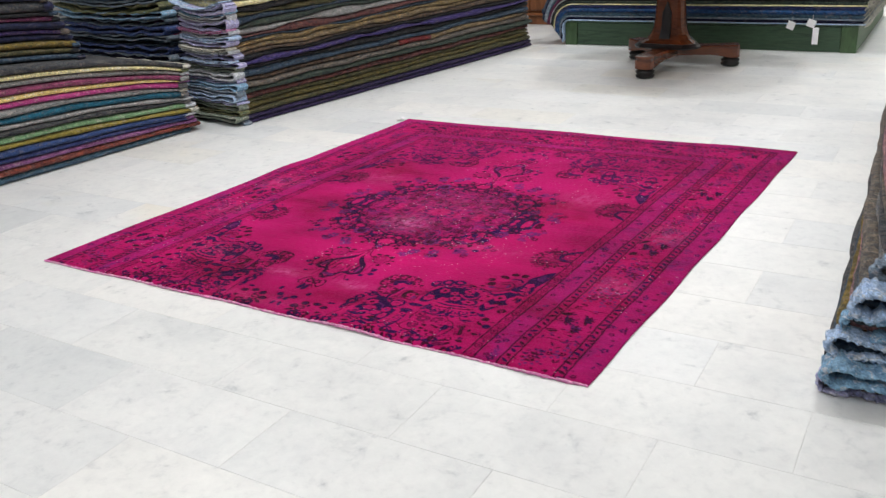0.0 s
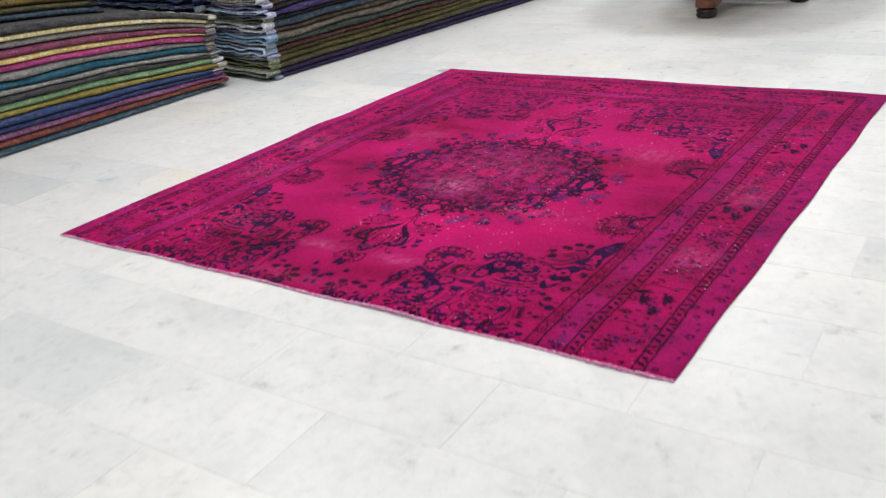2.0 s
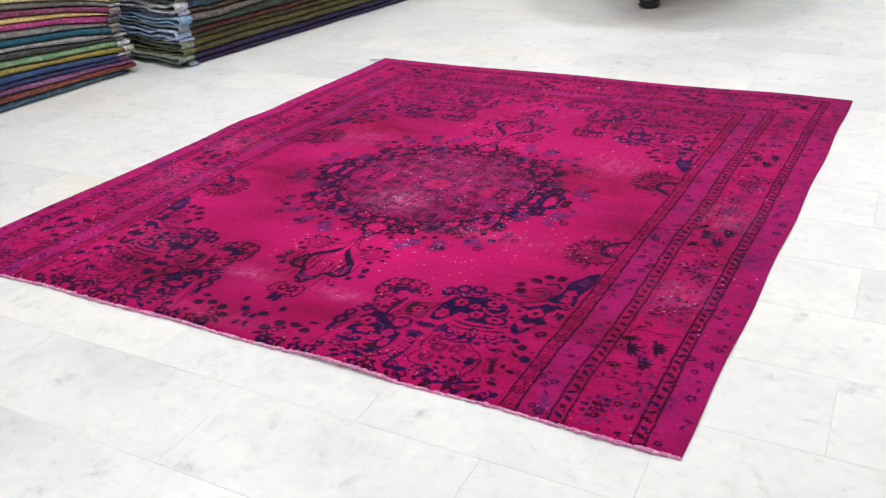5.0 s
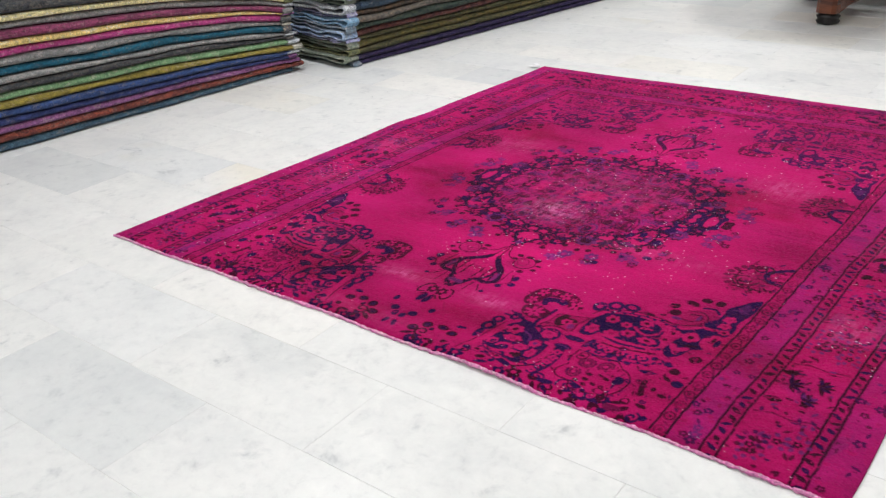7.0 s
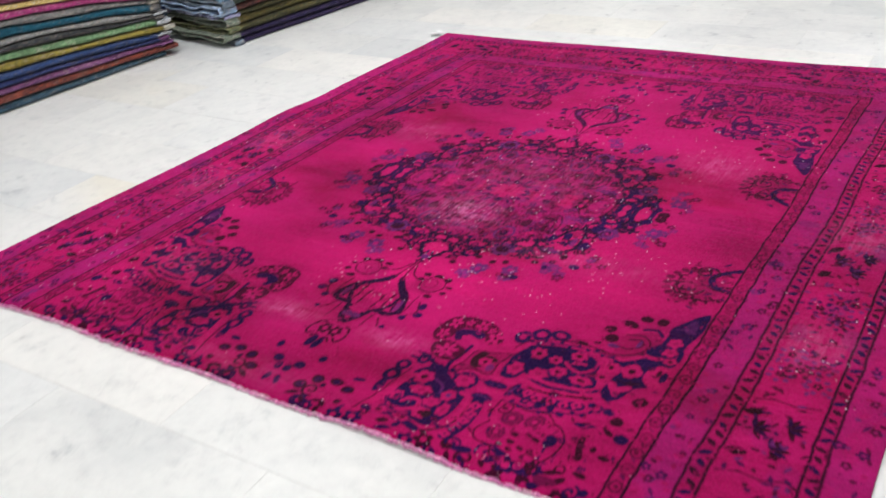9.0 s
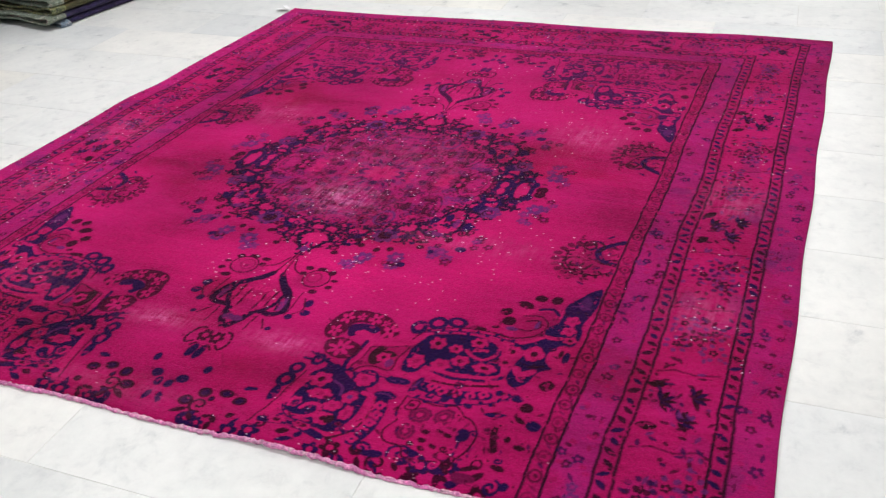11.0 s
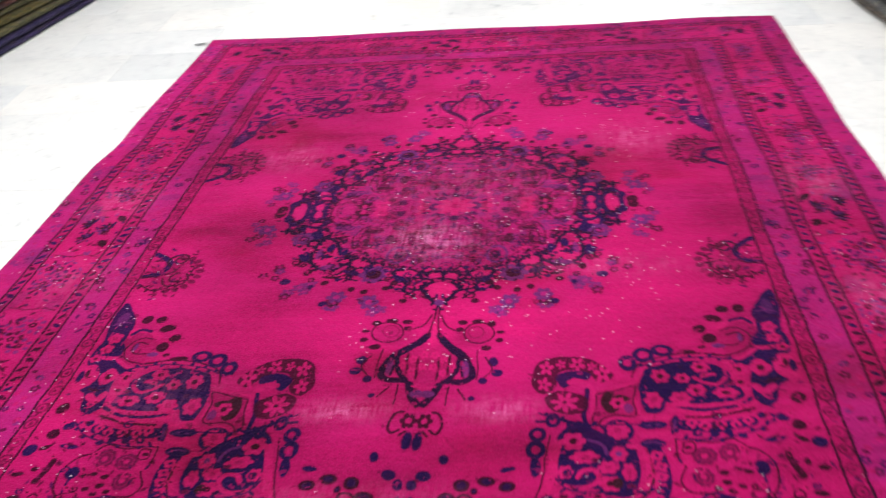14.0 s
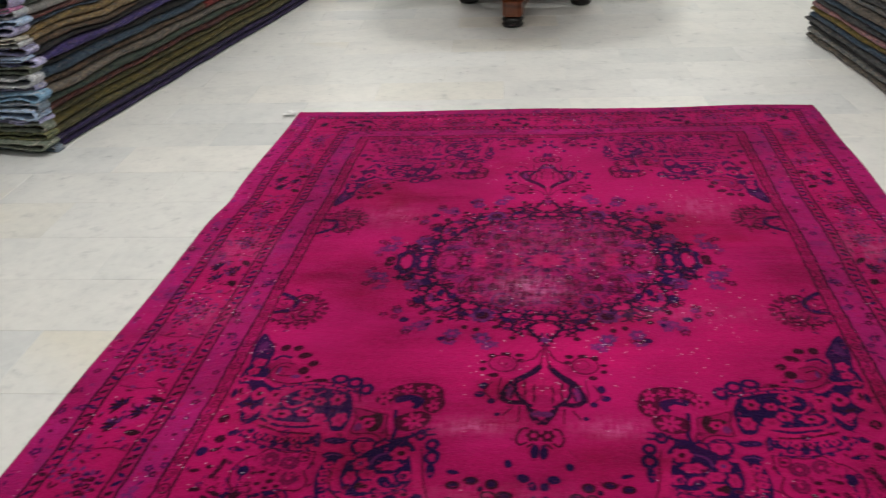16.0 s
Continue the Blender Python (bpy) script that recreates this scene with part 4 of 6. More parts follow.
    c.oval(0.726, 0.966, 0.0068, 0.0075, 0, MAROON)
    c.oval(0.753, 0.978, 0.0124, 0.0060, 0, MAROON)
    c.oval(0.732, 1.036, 0.0136, 0.0069, 0.2, MAROON)
    c.oval(0.628, 1.07, 0.0146, 0.0088, 0.3, NAVY)
    c.oval(0.501, 1.071, 0.0220, 0.0097, -0.3, NAVY)
    c.oval(0.751, 0.793, 0.0136, 0.0169, 0, MAROON)
    c.oval(0.664, 1.055, 0.0070, 0.0055, 0, NAVY)
    c.oval(0.68, 1.072, 0.0220, 0.0124, 0, WINE)
    c.oval(0.731, 0.91, 0.0135, 0.0065, 0.5, MAROON)
    c.oval(0.755, 1.074, 0.0091, 0.0097, 0, NAVY)
    c.stroke(c.smooth([(0.697, 0.944), (0.7, 0.973), (0.71, 0.998)]), 0.0128, MAROON)
    c.oval(0.694, 1.036, 0.0091, 0.0097, 0, MAROON, 0.0038)
    # leafy tendrils round the paisleys
    for line in ([(0.24, 0.82), (0.3, 0.85), (0.36, 0.86), (0.46, 0.86)], [(0.45, 0.69), (0.5, 0.67), (0.58, 0.66), (0.65, 0.67)], [(0.5, 0.9), (0.58, 0.905), (0.66, 0.88), (0.7, 0.84)], [(0.27, 1.0), (0.3, 1.035), (0.4, 1.04), (0.47, 1.02)]):
        c.vine(line, 0.005, NAVY, rnd, 0.75)
    # pendant
    c.oval(0.013, 0.665, 0.0651, 0.0602, 0, ROSE, strength=0.5)
    c.stroke(c.smooth([(0.011, 0.567), (0.039, 0.606), (0.073, 0.637), (0.094, 0.678), (0.098, 0.707), (0.08, 0.723), (0.047, 0.722)]), 0.0173, INK)
    c.stroke(c.smooth([(0.021, 0.589), (0.046, 0.619), (0.074, 0.646)]), 0.0155, INK)
    c.stroke(c.smooth([(0.07, 0.645), (0.063, 0.686), (0.052, 0.709), (0.029, 0.736)]), 0.0121, INK)
    c.oval(0.082, 0.683, 0.0088, 0.0261, 0, LILAC, strength=0.85)
    c.stroke(c.smooth([(0.072, 0.677), (0.077, 0.706)]), 0.0064, INK)
    c.stroke(c.smooth([(0.031, 0.734), (0.022, 0.769), (0.006, 0.796)]), 0.0175, INK)
    c.oval(0.011, 0.763, 0.0159, 0.0113, 0, LILAC)
    c.stroke(c.smooth([(0.005, 0.746), (0.024, 0.739)]), 0.0059, PINK)
    c.flower(0.012, 0.639, 0.0110, 0.0140, 5, PINK, ROSE, 0.0, 0.4)
    c.flower(0.033, 0.656, 0.0100, 0.0140, 5, PINK, ROSE, 0.0, 0.4)
    c.flower(0.052, 0.676, 0.0100, 0.0140, 5, PINK, ROSE, 0.0, 0.4)
    c.flower(0.033, 0.695, 0.0100, 0.0132, 5, PINK, ROSE, 0.0, 0.4)
    c.flower(0.012, 0.678, 0.0101, 0.0132, 5, PINK, ROSE, 0.0, 0.4)
    c.oval(0.023, 0.667, 0.0031, 0.0181, 0, MAROON)
    c.oval(0.043, 0.687, 0.0031, 0.0169, 0, MAROON)
    c.oval(0.022, 0.704, 0.0031, 0.0169, 0, MAROON)
    c.oval(0.046, 0.652, 0.0031, 0.0181, 0, MAROON)
    c.stroke(c.smooth([(0.003, 0.465), (0.006, 0.524), (0.014, 0.572)]), 0.0043, MAROON)
    c.stroke(c.smooth([(0.011, 0.497), (0.025, 0.533), (0.047, 0.55)]), 0.0043, MAROON)
    c.stroke(c.smooth([(0, 0.528), (0.002, 0.592)]), 0.0106, PINK)
    c.oval(0.103, 0.561, 0.0346, 0.0362, 0, MAROON, 0.0044)
    c.oval(0.096, 0.558, 0.0179, 0.0203, 0, MAROON, 0.0040)
    c.oval(0.103, 0.561, 0.0277, 0.0277, 0, ROSE, strength=0.5)
    c.oval(0.063, 0.522, 0.0125, 0.0090, 0, MAROON)
    c.oval(0.098, 0.519, 0.0138, 0.0090, 0, MAROON)
    c.oval(0.131, 0.529, 0.0110, 0.0113, 0, MAROON)
    c.oval(0.152, 0.558, 0.0097, 0.0064, 0, MAROON)
    c.oval(0.151, 0.588, 0.0096, 0.0085, 0, MAROON)
    c.oval(0.124, 0.614, 0.0124, 0.0100, 0, MAROON)
    c.oval(0.058, 0.548, 0.0097, 0.0090, 0, MAROON)
    c.oval(0.143, 0.66, 0.0113, 0.0140, 0, NAVY)
    c.oval(0.152, 0.694, 0.0125, 0.0120, 0, NAVY)
    c.oval(0.123, 0.721, 0.0100, 0.0113, 0, NAVY)
    c.oval(0.103, 0.772, 0.0075, 0.0070, 0, NAVY)
    c.stroke(c.smooth([(0.105, 0.622), (0.11, 0.679), (0.109, 0.717)]), 0.0035, MAROON)
    c.stroke(c.smooth([(0.125, 0.644), (0.141, 0.68), (0.126, 0.708)]), 0.0039, MAROON)
    c.stroke(c.smooth([(0.072, 0.745), (0.09, 0.775)]), 0.0044, MAROON)
    c.stroke(c.smooth([(0.053, 0.737), (0.053, 0.796)]), 0.0038, MAROON)
    c.stroke(c.smooth([(0.03, 0.818), (0.045, 0.824), (0.054, 0.853), (0.044, 0.877), (0.03, 0.868)]), 0.0063, MAROON)
    c.flower(0.016, 0.843, 0.0180, 0.0228, 6, MAROON, PINK, 0.0, 0.3)
    c.oval(0.01, 0.898, 0.0101, 0.0256, 0, NAVY)
    c.stroke(c.smooth([(0.016, 0.871), (0.027, 0.883)]), 0.0056, MAROON)
    c.oval(0.067, 0.945, 0.0090, 0.0135, 0, NAVY)
    c.oval(0.032, 0.989, 0.0141, 0.0138, 0, NAVY)
    c.oval(0.013, 1.012, 0.0100, 0.0138, 0, NAVY)
    c.stroke(c.smooth([(0.06, 0.881), (0.07, 0.897), (0.09, 0.921)]), 0.0042, ROSE)
    c.oval(0.101, 1.012, 0.0150, 0.0166, 0, MAROON)
    c.oval(0.101, 1.012, 0.0083, 0.0099, 0, NAVY, strength=0.8)
    c.oval(0.145, 1.002, 0.0169, 0.0124, 0, MAROON)
    c.oval(0.145, 1.002, 0.0093, 0.0074, 0, NAVY, strength=0.8)
    c.oval(0.183, 1.016, 0.0159, 0.0138, 0, MAROON)
    c.oval(0.183, 1.016, 0.0087, 0.0083, 0, NAVY, strength=0.8)
    c.oval(0.124, 1.027, 0.0068, 0.0090, 0, MAROON)
    c.oval(0.124, 1.027, 0.0037, 0.0054, 0, NAVY, strength=0.8)
    c.oval(0.074, 1.046, 0.0169, 0.0152, 0, MAROON)
    c.oval(0.074, 1.046, 0.0093, 0.0091, 0, NAVY, strength=0.8)
    c.oval(0.184, 0.973, 0.0146, 0.0075, -0.25, NAVY)
    # dense small flowers, petals and dark grounds under the wreath
    for k in range(150):
        a = (k + rnd.random()) / 150 * math.pi / 2
        s = rnd.uniform(0.72, 1.02 + 0.1 * math.cos(8 * a))
        x, y = 0.45 * s * math.cos(a), 0.395 * s * math.sin(a)
        c.leaf(x, y, rnd.uniform(0.014, 0.032), rnd.uniform(0.006, 0.011), rnd.uniform(0, 3), rnd.choice([INK, NAVY, MAROON, MAROON, WINE]), 0.9)
    for k in range(26):
        a = (k + 0.5 * rnd.random()) / 26 * math.pi / 2
        s = (0.82, 0.97, 0.9)[k % 3] + rnd.uniform(-0.03, 0.03)
        x, y, r = 0.45 * s * math.cos(a), 0.395 * s * math.sin(a), rnd.uniform(0.013, 0.02)
        for j in range(5):
            t = a + j * 1.26 + rnd.uniform(-0.3, 0.3)
            c.oval(x + r * 0.9 * math.cos(t), y + r * 0.9 * math.sin(t), r * 0.75, r * 0.5, t + 0.8, rnd.choice([INK, INK, NAVY]))
        c.flower(x, y, r * 0.85, r * 0.75, rnd.choice([4, 5, 6]), PINK, rnd.choice([MAROON, ROSE]), rnd.random(), 0.35)
    for k in range(60):
        a, s = rnd.uniform(0, math.pi / 2), rnd.uniform(0.74, 1.06)
        x, y = 0.45 * s * math.cos(a), 0.395 * s * math.sin(a)
        c.leaf(x, y, rnd.uniform(0.012, 0.024), rnd.uniform(0.004, 0.006), rnd.uniform(0, 3), rnd.choice([PINK, PINK, FIELD]), 0.95)
    for k in range(70):
        a, s = rnd.uniform(0, math.pi / 2), rnd.uniform(0.5, 0.76)
        c.leaf(0.45 * s * math.cos(a), 0.395 * s * math.sin(a), rnd.uniform(0.012, 0.026), rnd.uniform(0.005, 0.009), rnd.uniform(0, 3), rnd.choice([MAROON, MAROON, NAVY, LILAC, PINK]), 0.7)
    # wreath of the medallion
    c.vine([(0, 0.361), (0, 0.331), (0.012, 0.317), (0.051, 0.322), (0.088, 0.31), (0.12, 0.312)], 0.0117, INK, rnd, 0.85)
    c.vine([(0, 0.348), (0.036, 0.354), (0.072, 0.346), (0.105, 0.352)], 0.0087, INK, rnd, 0.85)
    c.oval(0.09, 0.329, 0.0208, 0.0158, 0, PINK)
    c.oval(0.021, 0.336, 0.0151, 0.0105, 0, PINK)
    c.oval(0.105, 0.352, 0.0121, 0.0158, 0, NAVY)
    c.oval(0.064, 0.376, 0.0226, 0.0150, 0, PINK)
    c.vine([(0.039, 0.362), (0.055, 0.395), (0.081, 0.384), (0.093, 0.36)], 0.0073, INK, rnd, 0.85)
    c.oval(0, 0.395, 0.0361, 0.0301, 0, PINK)
    c.vine([(0.023, 0.364), (0.048, 0.385), (0.035, 0.409), (0.018, 0.437), (0, 0.455)], 0.0138, INK, rnd, 0.85)
    c.vine([(0, 0.449), (0.004, 0.471)], 0.0081, INK, rnd, 0.85)
    c.oval(0, 0.446, 0.0121, 0.0119, 0, LILAC)
    c.vine([(0.057, 0.429), (0.073, 0.411), (0.097, 0.397)], 0.0097, INK, rnd, 0.85)
    c.oval(0.215, 0.276, 0.0277, 0.0237, 0, PINK)
    c.vine([(0.181, 0.293), (0.2, 0.259), (0.238, 0.244), (0.272, 0.209)], 0.0106, INK, rnd, 0.85)
    c.vine([(0.185, 0.296), (0.229, 0.295), (0.25, 0.266)], 0.0076, INK, rnd, 0.85)
    c.oval(0.317, 0.211, 0.0303, 0.0692, 0, PINK)
    c.vine([(0.279, 0.215), (0.302, 0.162), (0.335, 0.143), (0.35, 0.179), (0.348, 0.247), (0.321, 0.283), (0.279, 0.295), (0.253, 0.275)], 0.0139, INK, rnd, 0.85)
    c.vine([(0.296, 0.233), (0.317, 0.234), (0.33, 0.212)], 0.0107, INK, rnd, 0.85)
    c.oval(0.333, 0.218, 0.0090, 0.0248, 0, LILAC, strength=0.8)
    c.oval(0.322, 0.174, 0.0151, 0.0144, 0, ROSE)
    c.oval(0.294, 0.282, 0.0271, 0.0110, 0, LILAC, strength=0.8)
    c.oval(0.368, 0.234, 0.0136, 0.0202, 0, NAVY)
    c.oval(0.388, 0.34, 0.0153, 0.0132, 0, NAVY)
    c.oval(0.319, 0.37, 0.0075, 0.0100, 0, NAVY)
    c.oval(0.271, 0.215, 0.0121, 0.0173, 0, NAVY)
    c.oval(0.307, 0.194, 0.0121, 0.0202, 0, NAVY)
    c.oval(0.342, 0.301, 0.0106, 0.0158, 0, MAROON)
    c.vine([(0.208, 0.352), (0.237, 0.341), (0.229, 0.307)], 0.0087, INK, rnd, 0.85)
    c.stroke(c.smooth([(0.243, 0.326), (0.267, 0.335), (0.295, 0.328)]), 0.0080, MAROON)
    c.flower(0.173, 0.328, 0.0393, 0.0369, 7, LILAC, MAROON, 0, 0.3, 0.5)
    c.flower(0.165, 0.444, 0.0250, 0.0310, 6, LILAC, PURPLE, 0.0, 0.35)
    c.flower(0.244, 0.419, 0.0250, 0.0262, 6, LILAC, PURPLE, 0.0, 0.35)
    c.oval(0.272, 0.446, 0.0110, 0.0119, 0, NAVY)
    c.oval(0.134, 0.389, 0.0097, 0.0100, 0, MAROON)
    c.oval(0.182, 0.401, 0.0097, 0.0100, 0, MAROON)
    c.oval(0.214, 0.388, 0.0097, 0.0100, 0, MAROON)
    c.oval(0.116, 0.368, 0.0105, 0.0100, 0, MAROON)
    c.oval(0.285, 0.356, 0.0105, 0.0100, 0, MAROON)
    c.oval(0.085, 0.44, 0.0097, 0.0100, 0, MAROON)
    c.oval(0.383, 0.095, 0.0229, 0.0386, 0, PINK)
    c.oval(0.383, 0.095, 0.0229, 0.0386, 0, NAVY, 0.0141)
    c.oval(0.375, 0.059, 0.0246, 0.0282, 0, PINK)
    c.oval(0.375, 0.059, 0.0246, 0.0282, 0, NAVY, 0.0131)
    c.oval(0.438, 0.009, 0.0242, 0.0554, 0, PINK)
    c.oval(0.438, 0.009, 0.0242, 0.0554, 0, NAVY, 0.0131)
    c.oval(0.382, 0.019, 0.0180, 0.0293, 0, PINK)
    c.oval(0.382, 0.019, 0.0180, 0.0293, 0, NAVY, 0.0135)
    c.vine([(0.343, 0.031), (0.361, 0.055), (0.385, 0.06)], 0.0107, INK, rnd, 0.85)
    c.vine([(0.405, 0.073), (0.428, 0.1), (0.459, 0.105)], 0.0112, INK, rnd, 0.85)
    c.vine([(0.398, 0.066), (0.432, 0.055), (0.46, 0.031)], 0.0104, INK, rnd, 0.85)
    c.oval(0.366, 0.126, 0.0229, 0.0211, 0, NAVY)
    c.flower(0.398, 0.14, 0.0310, 0.0331, 6, LILAC, PURPLE, 0.0, 0.3)
    c.oval(0.462, 0.038, 0.0136, 0.0188, 0, NAVY)
    c.oval(0.49, 0.013, 0.0163, 0.0196, 0, MAROON)
    c.flower(0.504, 0.094, 0.0257, 0.0282, 6, LILAC, PURPLE, 0.0, 0.35)
    # lace inside the wreath
    c.oval(0.302, 0.01, 0.0441, 0.0685, 0, MAROON, 0.0064, strength=0.7)
    c.oval(0.302, 0.007, 0.0273, 0.0406, 0, MAROON, 0.0054, strength=0.6)
    c.flower(0.256, 0.016, 0.0197, 0.0339, 5, MAROON, PINK, 0.0, 0.4)
    c.oval(0.292, 0.095, 0.0294, 0.0150, 0, LILAC, strength=0.7)
    c.oval(0.128, 0.241, 0.0257, 0.0359, 0, LILAC, 0.0085, strength=0.9)
    c.oval(0.126, 0.244, 0.0110, 0.0166, 0, NAVY)
    c.stroke(c.smooth([(0.141, 0.18), (0.197, 0.191), (0.252, 0.188)]), 0.0053, MAROON, 0.8)
    c.stroke(c.smooth([(0.241, 0.102), (0.259, 0.145), (0.254, 0.197)]), 0.0055, MAROON, 0.7)
    c.stroke(c.smooth([(0.225, 0.101), (0.24, 0.156), (0.237, 0.196)]), 0.0053, MAROON, 0.7)
    c.oval(0.16, 0.166, 0.0121, 0.0241, 0, MAROON, strength=0.85)
    c.oval(0.215, 0.119, 0.0197, 0.0094, 0, MAROON, strength=0.85)
    c.oval(0.219, 0.166, 0.0082, 0.0241, 0, MAROON, strength=0.85)
    c.oval(0.149, 0.109, 0.0114, 0.0120, 0, MAROON, strength=0.85)
    c.oval(0.068, 0.108, 0.0114, 0.0150, 0, MAROON, strength=0.85)
    c.oval(0.069, 0.266, 0.0121, 0.0138, 0, MAROON, strength=0.85)
    c.oval(0, 0.101, 0.0098, 0.0140, 0, NAVY, strength=0.75)
    c.oval(0.005, 0.064, 0.0088, 0.0135, 0, NAVY, strength=0.75)
    c.oval(0.037, 0.045, 0.0098, 0.0102, 0, NAVY, strength=0.75)
    c.oval(0.059, 0.01, 0.0115, 0.0102, 0, NAVY, strength=0.75)
    c.oval(0.148, 0.028, 0.0115, 0.0130, 0, NAVY, strength=0.75)
    c.oval(0.006, 0.027, 0.0082, 0.0157, 0, NAVY, strength=0.75)
    c.flower(0.204, 0.018, 0.0247, 0.0237, 6, PINK, ROSE, 0.0, 0.3)
    c.flower(0.09, 0.018, 0.0230, 0.0228, 6, PINK, ROSE, 0.0, 0.3)
    c.flower(0.187, 0.211, 0.0212, 0.0202, 6, PINK, ROSE, 0.0, 0.3)
    # lace inside the medallion
    for k in range(190):
        a, r = rnd.uniform(0, math.pi / 2), 0.78 * math.sqrt(rnd.random())
        x, y = 0.44 * r * math.cos(a), 0.385 * r * math.sin(a)
        dense = 0.25 + 0.45 * r
        if rnd.random() < 0.3:
            c.curl(x, y, rnd.uniform(0.008, 0.02), rnd.uniform(0, 6), 1.2, 0.004, rnd.choice([MAROON, NAVY, MAROON]), rnd.choice([1, -1]), dense)
        elif rnd.random() < 0.3:
            c.blossom(x, y, rnd.uniform(0.008, 0.016), 5, rnd.choice([MAROON, LILAC, LILAC]), PURPLE, rnd.random(), 0.4, dense)
        else:
            c.leaf(x, y, rnd.uniform(0.012, 0.034), rnd.uniform(0.004, 0.008), rnd.choice([0.0, 0.5, -0.5, 1.57]) + rnd.uniform(-0.2, 0.2), rnd.choice([MAROON, MAROON, PURPLE, LILAC, PINK, PINK]), dense)
    # fine stems and buds between the large forms
    for k in range(46):
        a = rnd.uniform(0, math.pi / 2)
        s = rnd.triangular(0.74, 1.08 + 0.1 * math.cos(8 * a), 0.95)
        x, y = 0.45 * s * math.cos(a), 0.395 * s * math.sin(a)
        if rnd.random() < 0.6:
            c.leaf(x, y, rnd.uniform(0.012, 0.024), rnd.uniform(0.005, 0.009), rnd.uniform(0, 3.1), rnd.choice([NAVY, MAROON, MAROON, PINK]), 0.9)
        else:
            c.curl(x, y, rnd.uniform(0.01, 0.018), rnd.uniform(0, 6), 1.2, 0.004, rnd.choice([NAVY, MAROON]), rnd.choice([1, -1]))
    for k in range(80):
        x, y = rnd.uniform(0.45, 0.775), rnd.uniform(0.62, 1.06)
        if y > 1.4 - 0.95 * x:
            c.leaf(x, y, rnd.uniform(0.01, 0.02), rnd.uniform(0.004, 0.008), rnd.uniform(0, 3), rnd.choice([NAVY, MAROON, MAROON]), 0.75)
    # star at the heart
    c.flower(0, 0, 0.06, 0.05, 8, PINK, ROSE, 0.0, 0.5, 0.25)
    for x, y, a in ring_of(0, 0, 0.088, 0.074, 8, 0.4):
        c.leaf(x, y, 0.026, 0.011, a, NAVY, 0.85)
    # little petals and tendrils between the paisleys
    for k in range(110):
        x, y = rnd.uniform(0.25, 0.775), rnd.uniform(0.62, 1.07)
        if y > 1.24 - 0.9 * x:
            kind = rnd.random()
            if kind < 0.45:
                c.leaf(x, y, rnd.uniform(0.012, 0.022), rnd.uniform(0.004, 0.007), rnd.uniform(0, 3), rnd.choice([MAROON, NAVY, PINK, WINE]), 0.85)
            elif kind < 0.75:
                c.curl(x, y, rnd.uniform(0.008, 0.014), rnd.uniform(0, 6), 1.1, 0.0036, rnd.choice([MAROON, NAVY, PINK]), rnd.choice([1, -1]), 0.9)
            else:
                c.flower(x, y, 0.009, 0.007, 5, rnd.choice([PINK, PINK, WINE]), MAROON, rnd.random())
    # small sprays on the long sides
    c.stroke(c.smooth([(0.778, 0.2), (0.738, 0.228), (0.722, 0.262), (0.742, 0.298), (0.778, 0.308)]), 0.017, NAVY)
    c.blossom(0.752, 0.252, 0.018, 5, PINK, ROSE)
    c.stroke([(0.775, 0.31), (0.74, 0.31), (0.7, 0.29), (0.685, 0.255)], 0.006, MAROON, 0.8)
    c.curl(0.68, 0.32, 0.04, 0.0, 1.6, 0.006, SEPIA, 1, 0.9)
    c.curl(0.7, 0.235, 0.034, 1.0, 1.4, 0.006, SEPIA, -1, 0.9)
    c.vine([(0.77, 0.34), (0.73, 0.37), (0.69, 0.36), (0.655, 0.32), (0.65, 0.27)], 0.006, MAROON, rnd)
    for x, y, a in ring_of(0.69, 0.3, 0.062, 0.075, 10, 1.6, 3.4):
        c.oval(x, y, 0.012, 0.009, a, MAROON, 0, 0.75)
    for k in range(60):
        c.leaf(rnd.uniform(0.66, 0.775), rnd.uniform(0.18, 0.42), rnd.uniform(0.012, 0.026), 0.008, rnd.uniform(0, 3), rnd.choice([MAROON, MAROON, NAVY, ROSE]), 0.75)
    return c.rgb


